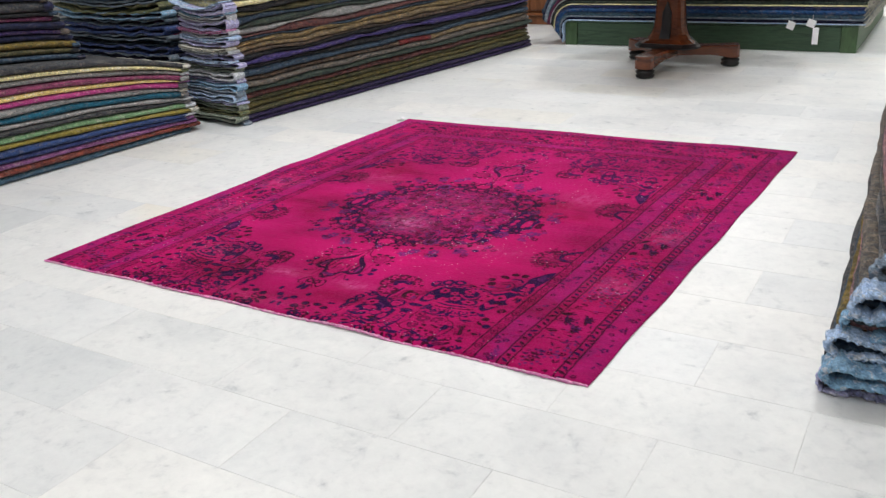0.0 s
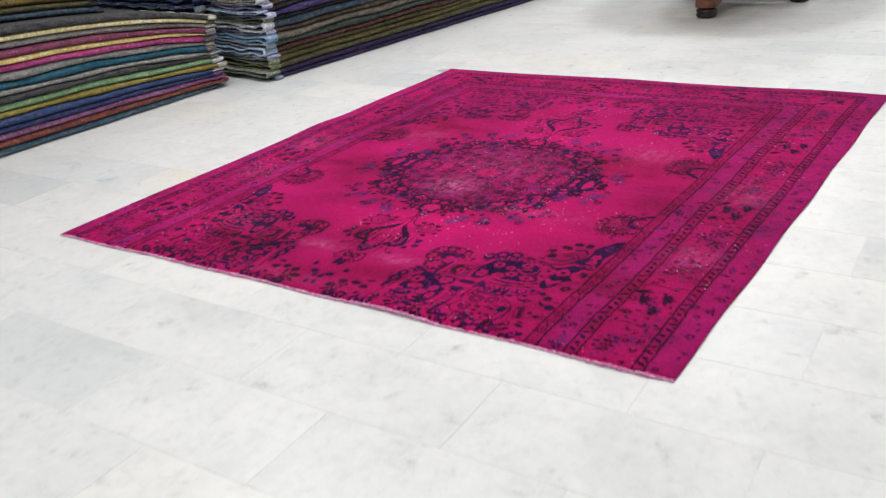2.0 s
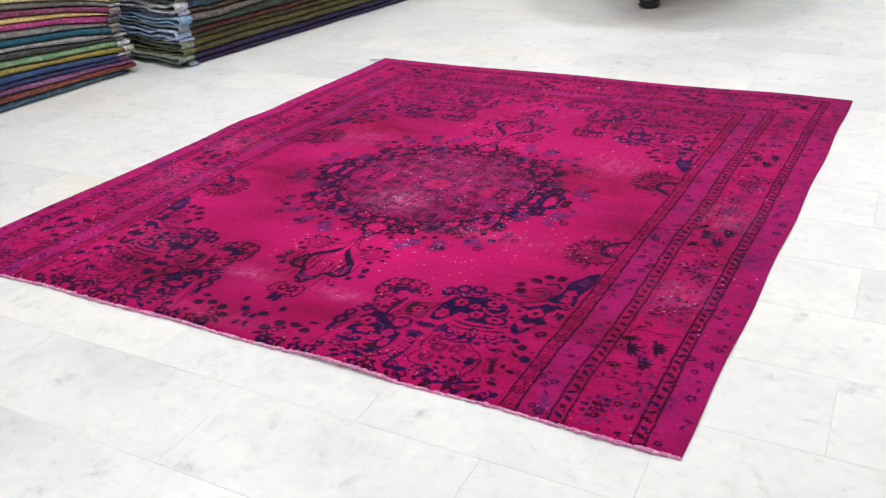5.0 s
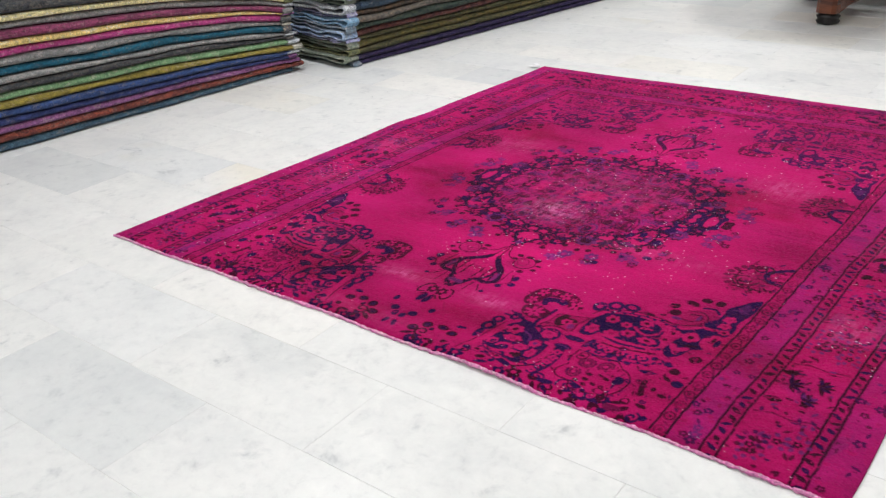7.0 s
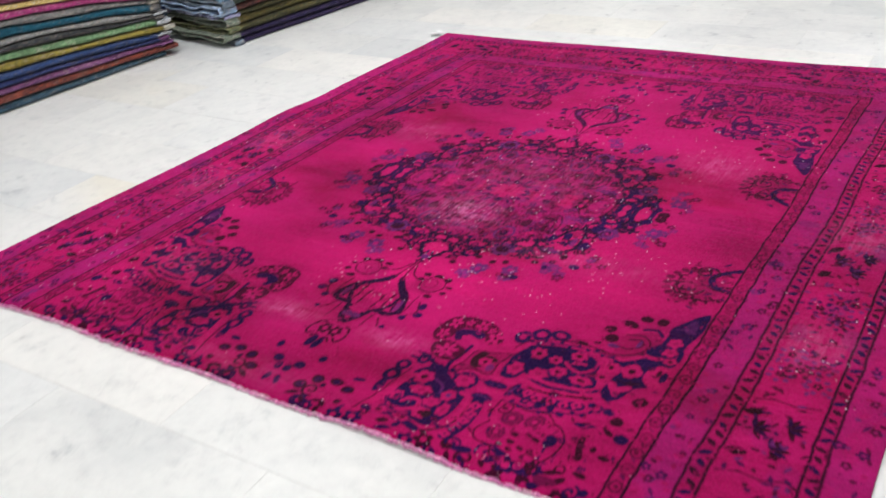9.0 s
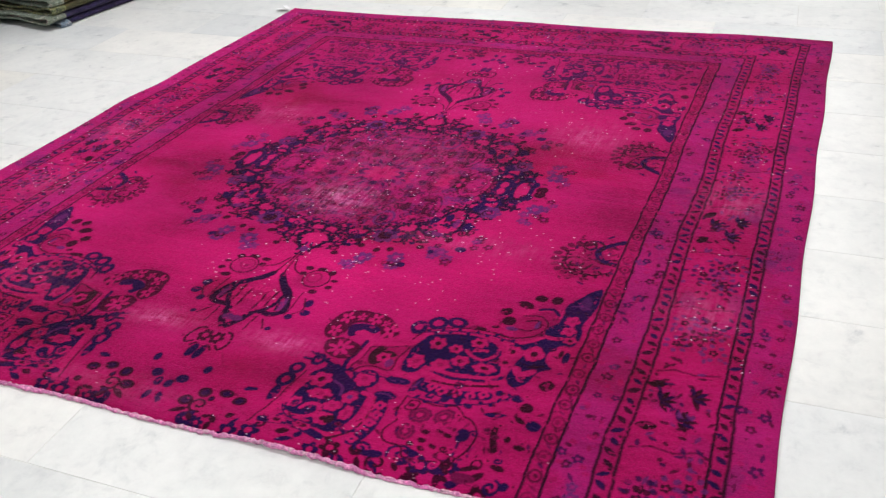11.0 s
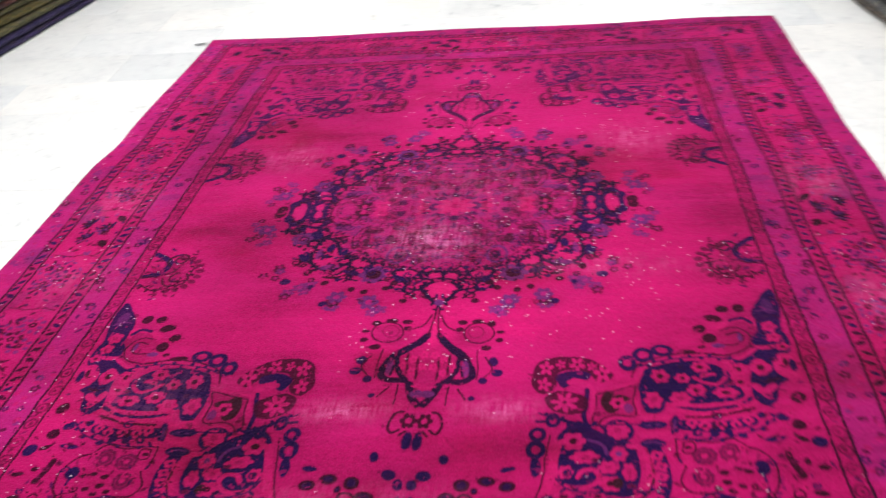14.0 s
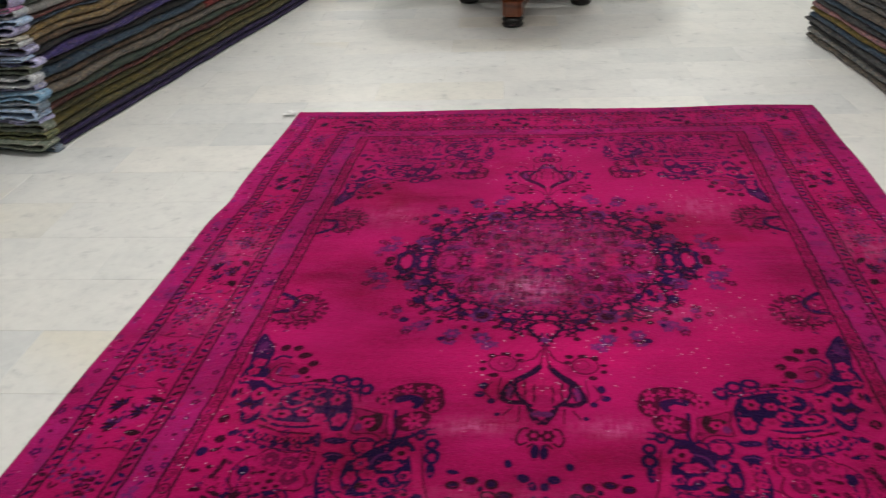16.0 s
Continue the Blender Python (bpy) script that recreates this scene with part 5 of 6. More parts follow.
def border_pattern(length, seed):
    """The border as a strip: x runs from the field outwards (0.42 wide), y along it."""
    c = Canvas(0.424, length, FIELD)
    rnd = random.Random(seed)
    c.area(0, 0, 0.04, length, ROSE, 0.25)
    c.area(0.04, 0, 0.117, length, PURPLE, 0.72)
    c.area(0.117, 0, 0.153, length, ROSE, 0.5)
    c.area(0.304, 0, 0.335, length, ROSE, 0.5)
    c.area(0.335, 0, 0.424, length, PURPLE, 0.6)
    for k in range(int(length * 60)):
        x, y = rnd.choice([rnd.uniform(0.04, 0.117), rnd.uniform(0.335, 0.424), rnd.uniform(0.153, 0.304)]), rnd.uniform(0, length)
        c.oval(x, y, rnd.uniform(0.015, 0.035), rnd.uniform(0.015, 0.06), rnd.uniform(-0.4, 0.4), rnd.choice([FIELD, FIELD, ROSE, LILAC, PURPLE]), 0, 0.3)
    for x in (0.003, 0.04, 0.117, 0.153, 0.304, 0.335):
        c.stroke([(x, 0), (x, length)], 0.0062, (0.03, 0.002, 0.016))
    k = 0
    y = 0.02
    while y < length:
        w = rnd.uniform(0.4, 0.9)
        c.oval(0.022 + rnd.uniform(-0.003, 0.003), y, 0.012, 0.014, rnd.uniform(0, 1), MAROON, 0.005, w)
        c.oval(0.022, y, 0.005, 0.006, 0, MAROON, 0, w)
        c.leaf(0.024, y + 0.027, 0.02, 0.007, rnd.uniform(1.8, 2.8), rnd.choice([MAROON, NAVY]), w)
        y += rnd.uniform(0.046, 0.058)
    for gx, w in ((0.135, 0.036), (0.32, 0.031)):
        y, k = 0.0, 0
        while y < length:
            c.leaf(gx + rnd.uniform(-0.003, 0.003), y, rnd.uniform(0.024, 0.032), rnd.uniform(0.011, 0.015), rnd.uniform(-0.9, -0.5) if k % 4 else 0.5, NAVY if rnd.random() < 0.6 else (0.035, 0.002, 0.018))
            if k % 3 == 1:
                c.oval(gx + 0.009, y + 0.015, 0.004, 0.004, 0, MAROON)
            y += rnd.uniform(0.028, 0.034)
            k += 1
    for k in range(int(length * 115)):
        x = rnd.choice([rnd.uniform(0.05, 0.108), rnd.uniform(0.345, 0.41)])
        y = rnd.uniform(0, length)
        kind = rnd.random()
        if kind < 0.3:
            c.blossom(x, y, rnd.uniform(0.009, 0.016), 5, rnd.choice([MAROON, NAVY, LILAC]), PURPLE, rnd.random(), 0.4, 0.85)
        elif kind < 0.6:
            c.leaf(x, y, rnd.uniform(0.014, 0.03), 0.009, rnd.uniform(0, 3), rnd.choice([MAROON, NAVY, ROSE, ROSE]), 0.8)
        else:
            c.oval(x, y, 0.007, 0.006, 0, rnd.choice([MAROON, FIELD, FIELD, LILAC]), 0, 0.8)
    # big toothed leaves and sprays along the main band
    y, k = 0.1, 0
    while y < length:
        if k % 3 == 1:
            for x0, y0 in ((0.19, y + 0.01), (0.25, y + 0.035), (0.235, y - 0.04)):
                for a in range(6):
                    ang = 0.35 + (a - 2.5) * 0.55
                    c.leaf(x0 + 0.018 * math.cos(ang), y0 + 0.018 * math.sin(ang), 0.036, 0.012, ang, shade(NAVY, 0.8) if a % 2 else shade(MAROON, 0.6))
            for x0, y0 in ((0.175, y + 0.06), (0.18, y - 0.07)):
                c.leaf(x0, y0, 0.045, 0.024, rnd.uniform(0, 2), shade(MAROON, 0.6))
        else:
            for j in range(5):
                x0, y0 = rnd.uniform(0.18, 0.28), y + rnd.uniform(-0.08, 0.08)
                col = rnd.choice([LILAC, MAROON, LILAC, NAVY])
                for a in range(7):
                    ang = 6.28 * a / 7
                    c.oval(x0 + 0.024 * math.cos(ang), y0 + 0.024 * math.sin(ang), 0.007, 0.006, ang, col, 0, 0.85)
                c.blossom(x0, y0, 0.011, 5, MAROON, FIELD)
        c.stroke([(0.165, y + 0.1), (0.2, y + 0.112), (0.24, y + 0.105), (0.29, y + 0.118)], 0.005, MAROON, 0.7)
        for j in range(32):
            c.leaf(rnd.uniform(0.16, 0.298), y + rnd.uniform(-0.12, 0.12), rnd.uniform(0.012, 0.026), 0.009, rnd.uniform(0, 3), rnd.choice([MAROON, MAROON, NAVY, LILAC]), 0.85)
        y += 0.235
        k += 1
    return c.rgb


def grid_noise(shape, cells, rng):
    """Smooth noise from -1 to 1 over a grid, cells across each way."""
    ny, nx = shape
    cy, cx = cells
    g = rng.uniform(-1, 1, (cy + 3, cx + 3))
    y, x = np.linspace(0, cy, ny), np.linspace(0, cx, nx)
    j, i = y.astype(int), x.astype(int)
    v, u = (y - j)[:, None], (x - i)[None]
    v, u = v * v * (3 - 2 * v), u * u * (3 - 2 * u)
    p = lambda a, b: g[np.ix_(j + a, i + b)]
    return (p(0, 0) * (1 - u) + p(0, 1) * u) * (1 - v) + (p(1, 0) * (1 - u) + p(1, 1) * u) * v


def rug_corner(u, v):
    """A place on the floor from the share of the rug's width and length: the rug lies a little askew."""
    x = u * 2.4 * (1 - v) + v * (0.158 + u * 2.371)
    return x, v * 2.592


def build_rug():
    rng = np.random.default_rng(5)
    nx, ny = 1061, 1181
    x, y = np.meshgrid(np.linspace(0, RUG_W, nx), RUG_L * np.linspace(0, 1, ny) ** 1.2)
    shape = x.shape
    # the weaver's unevenness
    wx = x + 0.006 * grid_noise(shape, (9, 8), rng) + 0.002 * grid_noise(shape, (60, 50), rng) + 0.0008 * grid_noise(shape, (260, 220), rng)
    wy = y + 0.008 * grid_noise(shape, (8, 9), rng) + 0.002 * grid_noise(shape, (50, 60), rng) + 0.0008 * grid_noise(shape, (220, 260), rng)
    field, side, top = field_pattern(), border_pattern(2.62, 3), border_pattern(2.42, 8)

    def take(img, a, b):
        i, j = np.clip(a / CELL, 0, img.shape[1] - 1.001), np.clip(b / CELL, 0, img.shape[0] - 1.001)
        i0, j0 = i.astype(int), j.astype(int)
        u, v = (i - i0)[..., None], (j - j0)[..., None]
        return (img[j0, i0] * (1 - u) + img[j0, i0 + 1] * u) * (1 - v) + (img[j0 + 1, i0] * (1 - u) + img[j0 + 1, i0 + 1] * u) * v

    fx, fy = np.abs(wx - 1.2), np.abs(wy - RUG_MID)
    rgb = take(field, fx, fy)
    # the field and its motifs are mixed towards purple at the far end
    far_tint = (0.18 * np.clip((wy - 1.45) / 0.6, 0, 1))[..., None]
    rgb = rgb * (1 - far_tint) + np.array(PURPLE) * far_tint
    sx, ty = fx - 0.779, (wy - 2.215) * 1.09
    side_rgb, top_rgb = take(side, np.maximum(sx, 0), np.clip(wy, 0, 2.6)), take(top, np.maximum(ty, 0), np.clip(wx, 0, 2.4))
    use_top = (ty > 0) & (ty > sx)
    use_side = (sx > 0) & ~use_top
    rgb = np.where(use_side[..., None], side_rgb, rgb)
    rgb = np.where(use_top[..., None], top_rgb, rgb)
    # overdye: streaks along the weft, faded and deep patches
    streak = 0.05 * grid_noise(shape, (300, 5), rng) + 0.06 * grid_noise(shape, (90, 9), rng) + 0.09 * grid_noise(shape, (24, 8), rng)
    patch = 0.26 * grid_noise(shape, (7, 6), rng) + 0.13 * grid_noise(shape, (15, 11), rng) + 0.1 * grid_noise(shape, (26, 24), rng)
    grain = 0.09 * rng.normal(size=shape) + 0.07 * grid_noise(shape, (300, 280), rng)
    # dye run out of the dark motifs into the wool round them
    ink = 1 - np.clip(rgb[..., 0] / FIELD[0], 0, 1)
    for _ in range(2):
        for axis in (0, 1):
            total = np.zeros(shape)
            for step in range(-5, 6):
                total += np.roll(ink, step, axis)
            ink = total / 11
    rgb = rgb * (1 - 0.14 * np.clip(ink * 1.6, 0, 1))[..., None]
    fleck = (grid_noise(shape, (330, 320), rng) + 0.5 * grid_noise(shape, (110, 130), rng)) > 1.0 - 0.2 * ink
    rgb = np.where(fleck[..., None] & (ink > 0.12)[..., None], rgb * 0.45 + 0.55 * np.array(MAROON), rgb)
    rgb = rgb * (1 + streak + patch + grain).clip(0.4, 1.7)[..., None]
    # bright pink knots showing through the motifs
    through_dye = (grid_noise(shape, (320, 300), rng) + 0.6 * grid_noise(shape, (120, 90), rng)) > 0.85
    rgb = np.where(through_dye[..., None], rgb * 0.6 + 0.4 * np.array(FIELD), rgb)
    # old threadbare places
    wear = np.zeros(shape)
    for cx, cy, ax, ay, k in ((1.15, 0.94, 0.1, 0.07, 0.6), (1.22, 1.22, 0.24, 0.16, 0.12), (1.05, 0.3, 0.08, 0.03, 0.4), (1.36, 0.3, 0.07, 0.03, 0.4), (2.2, 0.66, 0.07, 0.07, 0.24), (2.2, 1.2, 0.08, 0.1, 0.22),
                              (0.2, 1.2, 0.1, 0.1, 0.18), (0.66, 1.45, 0.1, 0.08, 0.2), (1.72, 1.5, 0.1, 0.1, 0.24), (0.62, 0.36, 0.14, 0.08, 0.08), (1.6, 0.8, 0.2, 0.04, 0.14), (1.1, 0.06, 0.2, 0.04, 0.12), (0.25, 0.8, 0.1, 0.1, 0.14)):
        wear += k * np.exp(-(((x - cx) / ax) ** 2 + ((y - cy) / ay) ** 2))
    thread = grid_noise(shape, (340, 90), rng) * 0.3 + grid_noise(shape, (60, 430), rng) * 0.55 + grid_noise(shape, (150, 120), rng) * 0.4 + 0.25 * rng.normal(size=shape)
    bare = np.clip(wear * (0.45 + 1.1 * thread), 0, 0.7)
    bare = np.maximum(bare, np.clip((wear > 0.12) * (thread - 0.75) * 1.2, 0, 0.6))
    rgb = rgb * (1 - bare[..., None]) + np.array((0.74, 0.2, 0.44)) * bare[..., None]
    # single pale knots and threads
    for _ in range(13000):
        j, i, w = rng.integers(2, ny - 2), rng.integers(3, nx - 9), rng.choice([1, 2, 2, 3])
        if rng.random() < 0.045 + 0.9 * wear[j, i] + 0.9 * patch[j, i] + 0.12 * ink[j, i]:
            glint = rng.uniform(0.35, 0.9)
            rgb[j, i:i + w] = rgb[j, i:i + w] * (1 - glint) + np.array((0.9, 0.66, 0.8)) * glint
    # crimson clouds where the dye took deeper
    deep = np.clip(0.55 * grid_noise(shape, (9, 7), rng) + 0.4 * grid_noise(shape, (22, 15), rng) + 0.2 * grid_noise(shape, (70, 40), rng) - 0.1, 0, 0.6)[..., None] * np.clip(1 - 1.6 * bare, 0, 1)[..., None]
    rgb = rgb * (1 - deep * np.array((0.5, 0.5, 0.75)))
    haze = np.clip(0.2 * grid_noise(shape, (12, 8), rng) + 0.17 * grid_noise(shape, (48, 16), rng) + 0.1 * grid_noise(shape, (230, 70), rng) + 0.05, 0, 0.34)[..., None] * np.clip(rgb[..., :1] / FIELD[0], 0.1, 1)
    rgb = rgb * (1 - haze) + np.array((0.52, 0.012, 0.17)) * haze
    rgb = np.clip(rgb, 0.002, 0.9)
    # shape: thin, slightly wavy, edges not quite straight
    u, v = x / RUG_W, y / RUG_L
    px = (u * 2.4) * (1 - v) + v * (0.158 + u * 2.371)
    py = v * 2.592
    py = py + np.exp(-v * 10) * (0.008 + 0.008 * np.sin(np.pi * u) + 0.003 * np.sin(u * 31.0 + 1))
    left = np.exp(-u * 10)
    px = px + left * (0.014 * np.exp(-((v - 0.6) / 0.05) ** 2) + 0.014 + 0.002 * np.sin(v * 23)) + np.exp(-(1 - u) * 10) * (0.003 * np.sin(v * 27 + 1) - 0.006)
    py = py + np.exp(-(1 - v) * 12) * 0.008 * np.sin(u * 14 + 2)
    pz = 0.008 + 0.0012 * rng.normal(size=shape) * 0.6 + 0.002 * (1 + grid_noise(shape, (9, 8), rng))
    rim = np.minimum(np.minimum(u, 1 - u) * RUG_W, np.minimum(v, 1 - v) * RUG_L)
    pz = pz - 0.006 * np.exp(-rim / 0.008) + 0.006 * np.exp(-v * 22) * np.maximum(0, np.sin(u * 21 + 0.5)) * np.exp(-((u - 0.75) / 0.3) ** 2)
    pz = pz + left * 0.01 * np.exp(-((v - 0.56) / 0.06) ** 2)
    verts = np.stack([px, py, pz], -1).reshape(-1, 3)
    idx = np.arange(nx * ny).reshape(ny, nx)
    quads = np.stack([idx[:-1, :-1], idx[:-1, 1:], idx[1:, 1:], idx[1:, :-1]], -1).reshape(-1, 4)
    # skirt and underside
    edge = np.concatenate([idx[0, :], idx[1:, -1], idx[-1, -2::-1], idx[-2:0:-1, 0]])
    low = verts[edge].copy()
    low[:, 2] = 0.0012
    base = len(verts)
    ring = np.arange(len(edge))
    nxt = np.roll(ring, -1)
    skirt = np.stack([edge[nxt], edge[ring], base + ring, base + nxt], -1)
    all_verts = np.concatenate([verts, low])
    faces = np.concatenate([quads, skirt])
    me = bpy.data.meshes.new("woven_face")
    me.vertices.add(len(all_verts))
    me.vertices.foreach_set("co", all_verts.ravel())
    me.loops.add(faces.size)
    me.loops.foreach_set("vertex_index", faces.ravel().astype(np.int32))
    me.polygons.add(len(faces))
    me.polygons.foreach_set("loop_start", np.arange(0, faces.size, 4, dtype=np.int32))
    me.polygons.foreach_set("use_smooth", np.ones(len(faces), dtype=bool))
    me.update(calc_edges=True)
    dye = me.color_attributes.new("dye", "FLOAT_COLOR", "POINT")
    flat = rgb.reshape(-1, 3)
    flat = np.concatenate([flat, flat[edge]])
    dye.data.foreach_set("color", np.concatenate([flat, np.ones((len(flat), 1))], 1).ravel())
    m, nt, b = node_mat("overdyed_wool", 0.95, 0.0, 0.06)
    att = nt.nodes.new("ShaderNodeVertexColor")
    att.layer_name = "dye"
    fine = noise_fac(nt, coords(nt), 420, 3.0, 0.7)
    weft = noise_fac(nt, coords(nt, (60, 420, 60)), 1.0, 3.0, 0.6)
    base_c = mix(nt, "MULTIPLY", 1.0, att.outputs["Color"], ramp(nt, fine, [(0.25, (0.84,) * 3), (0.75, (1.14,) * 3)]))
    base_c = mix(nt, "MULTIPLY", 1.0, base_c, ramp(nt, weft, [(0.3, (0.93,) * 3), (0.7, (1.06,) * 3)]))
    nt.links.new(base_c, b.inputs["Base Color"])
    b.inputs["Sheen Weight"].default_value = 0.15
    b.inputs["Sheen Roughness"].default_value = 0.4
    b.inputs["Sheen Tint"].default_value = (1.0, 0.35, 0.75, 1)
    bump(nt, b, fine, 0.45, 0.003)
    me.materials.append(m)
    thing = empty("overdyed_rug")
    tagged(thing, "worn magenta overdyed wool rug with navy medallion, on white marble", "rug")
    ob = new("woven_face", me)
    ob.parent = thing
    # fringe cord along the cut end: many short loops of pale pink yarn
    edge0 = verts[idx[0, :]]
    bm = bmesh.new()
    sides = 7
    prev = None
    steps = 420
    for k in range(steps + 1):
        t = k / steps * (nx - 1)
        p = edge0[min(nx - 1, int(round(t)))]
        r = 0.0048 + 0.0022 * n1(k * 0.9, 3.3) + 0.0016 * n1(k * 0.23, 4.3)
        oy = -0.003 + 0.0035 * n1(k * 0.6, 5.5)
        ring_v = [bm.verts.new((p[0], p[1] + oy + r * math.cos(6.283 * j / sides), max(0.0008, p[2] - 0.002 + r * math.sin(6.283 * j / sides)))) for j in range(sides)]
        if prev:
            for j in range(sides):
                f = bm.faces.new((prev[j], ring_v[j], ring_v[(j + 1) % sides], prev[(j + 1) % sides]))
                f.smooth = True
        prev = ring_v
    part("end_cord", bm, SELVAGE, thing, "pale pink worn cord along the cut end")
    # knotted paper tag at the far corner
    bm = bmesh.new()
    cx, cy = rug_corner(0, 1)
    for k, (a, l, w) in enumerate(((2.9, 0.06, 0.014), (3.5, 0.05, 0.016), (2.4, 0.035, 0.018))):
        r = bmesh.ops.create_cube(bm, size=1.0)
        bmesh.ops.scale(bm, vec=(l * 1.25, w * 1.25, 0.002), verts=r["verts"])
        bmesh.ops.rotate(bm, cent=(0, 0, 0), matrix=Euler((0.0, 0.0, a)).to_matrix() @ Euler((0.1, 0.06 - 0.04 * k, 0)).to_matrix(), verts=r["verts"])
        bmesh.ops.translate(bm, vec=(cx - 0.002 + 0.022 * math.cos(a), cy - 0.03 + 0.02 * math.sin(a), 0.009 + 0.004 * k), verts=r["verts"])
    part("tag", bm, PAPER, thing, "small crumpled white paper tag")


build_rug()

# ---- green platform with draped rugs ----
PX0, PX1, PY0, PY1, PZ = 0.02, 2.46, 5.55, 7.75, 0.2
platform = empty("platform", (0, 0, 0))
tagged(platform, "low green-stained pine platform carrying a stack of rugs", "platform")
for lo, hi in (((PX0, PY0 - 0.004, 0), (PX0 + 0.11, PY0 + 0.08, PZ)), ((PX0 + 0.93, PY0 - 0.004, 0), (PX0 + 1.1, PY0 + 0.08, PZ)), ((PX1 - 0.12, PY0 - 0.004, 0), (PX1, PY0 + 0.08, PZ))):
    part("post", boxed(lo, hi, 0.004), GREEN_POST, platform, "lighter green post")
for lo, hi in (((PX0 + 0.113, PY0 + 0.012, 0.003), (PX0 + 0.927, PY0 + 0.04, PZ - 0.003)), ((PX0 + 1.103, PY0 + 0.012, 0.003), (PX1 - 0.123, PY0 + 0.04, PZ - 0.003))):
    part("front_board", boxed(lo, hi, 0.003), GREEN_WOOD, platform)
part("side_board", boxed((PX1 - 0.03, PY0 + 0.083, 0.003), (PX1 - 0.002, PY1, PZ - 0.003), 0.003), GREEN_POST, platform)
part("side_board", boxed((PX0 + 0.002, PY0 + 0.083, 0.003), (PX0 + 0.03, PY1, PZ - 0.003), 0.003), GREEN_POST, platform)
part("top_board", boxed((PX0 + 0.004, PY0 + 0.002, PZ + 0.001), (PX1 - 0.004, PY1, PZ + 0.018), 0.003), GREEN_WOOD, platform)


def draped_rug(k, z, thick, colour, reach):
    """A rug lying flat on the pile whose end hangs over the platform's side."""
    thing = empty("draped_rug")
    tagged(thing, f"{colour} wool rug spread on the platform, one end hanging down", "rug", "rugs on the platform")
    y0, y1 = PY0 - 0.035 + random.uniform(-0.012, 0.012), PY1 - 0.1
    line = []
    right = PX1 + 0.05 + random.uniform(-0.03, 0.01)
    bend = 0.06 + 0.02 * k
    corner = PX0 - 0.012 - 0.014 * k
    for j in range(30):
        line.append((right + (corner + bend - right) * j / 29, z))
    for j in range(1, 9):
        a = math.pi / 2 * j / 8
        line.append((corner + bend - (bend + 0.05 * 0) * math.sin(a), z - bend + bend * math.cos(a)))
    drop = z - bend - reach
    for j in range(1, 8):
        line.append((corner - 0.006 * math.sin(j * 1.1 + k), z - bend - drop * j / 7))
    rows = []
    for j, (x, zz) in enumerate(line):
        a, b = line[max(0, j - 1)], line[min(len(line) - 1, j + 1)]
        tx, tz = b[0] - a[0], b[1] - a[1]
        l = math.hypot(tx, tz) or 1
        nxv, nz = tz / l, -tx / l
        h = thick / 2 + 0.0015 * n1(j * 0.7, k)
        ring_pts = []
        f = y0 + 0.008 * n1(x * 4, k + 20)
        wob = 0.003 * n1(x * 3, k + 40)
        for dy, dh in ((0.008, -1), (0.001, -0.5), (-0.001, 0), (0.001, 0.5), (0.008, 1)):
            ring_pts.append((x + nxv * h * dh, f + dy, zz + wob + nz * h * dh))
        ring_pts += [(x + nxv * h, y1, zz + wob + nz * h), (x - nxv * h, y1, zz + wob - nz * h)]
        rows.append(ring_pts)
    strip("cloth", rows, cloth(colour), thing)
    # knotted fringe at the hanging end and at the other end
    bm = bmesh.new()
    x, zz = line[-1]
    for j in range(54):
        y = y0 + 0.02 + (min(y1, y0 + 1.3) - y0 - 0.04) * j / 53
        r = bmesh.ops.create_cone(bm, segments=5, radius1=0.0022, radius2=0.0035, depth=0.04, cap_ends=True)
        bmesh.ops.translate(bm, vec=(x + random.uniform(-0.008, 0.004), y, max(0.03, zz - 0.012)), verts=r["verts"])
    part("fringe", bm, cloth("pale grey"), thing, "knotted pale fringe")["kind"] = "stuff"
    bm = bmesh.new()
    for j in range(60):
        y = y0 + 0.01 + (y1 - y0 - 0.02) * j / 59
        r = bmesh.ops.create_cone(bm, segments=5, radius1=0.0025, radius2=0.005, depth=0.05, cap_ends=True)
        bmesh.ops.rotate(bm, cent=(0, 0, 0), matrix=Euler((0, -2.3 + random.uniform(-0.3, 0.3), 0)).to_matrix(), verts=r["verts"])
        bmesh.ops.translate(bm, vec=(line[0][0] + 0.014, y, line[0][1] - 0.006), verts=r["verts"])
    part("fringe", bm, cloth("cream"), thing, "frayed cream fringe")["kind"] = "stuff"


z = PZ + 0.019
for k, (colour, thick) in enumerate((("light blue", 0.01), ("navy", 0.022), ("grey blue", 0.012), ("steel blue", 0.03), ("royal blue", 0.034), ("indigo", 0.026), ("straw yellow", 0.01), ("slate green", 0.024), ("charcoal", 0.02), ("pale grey", 0.012), ("plum", 0.026), ("teal", 0.03), ("grey blue", 0.03), ("navy", 0.03), ("slate blue", 0.03))):
    draped_rug(k, z + thick / 2, thick, colour, 0.03 + 0.02 * k)
    z += thick + 0.001


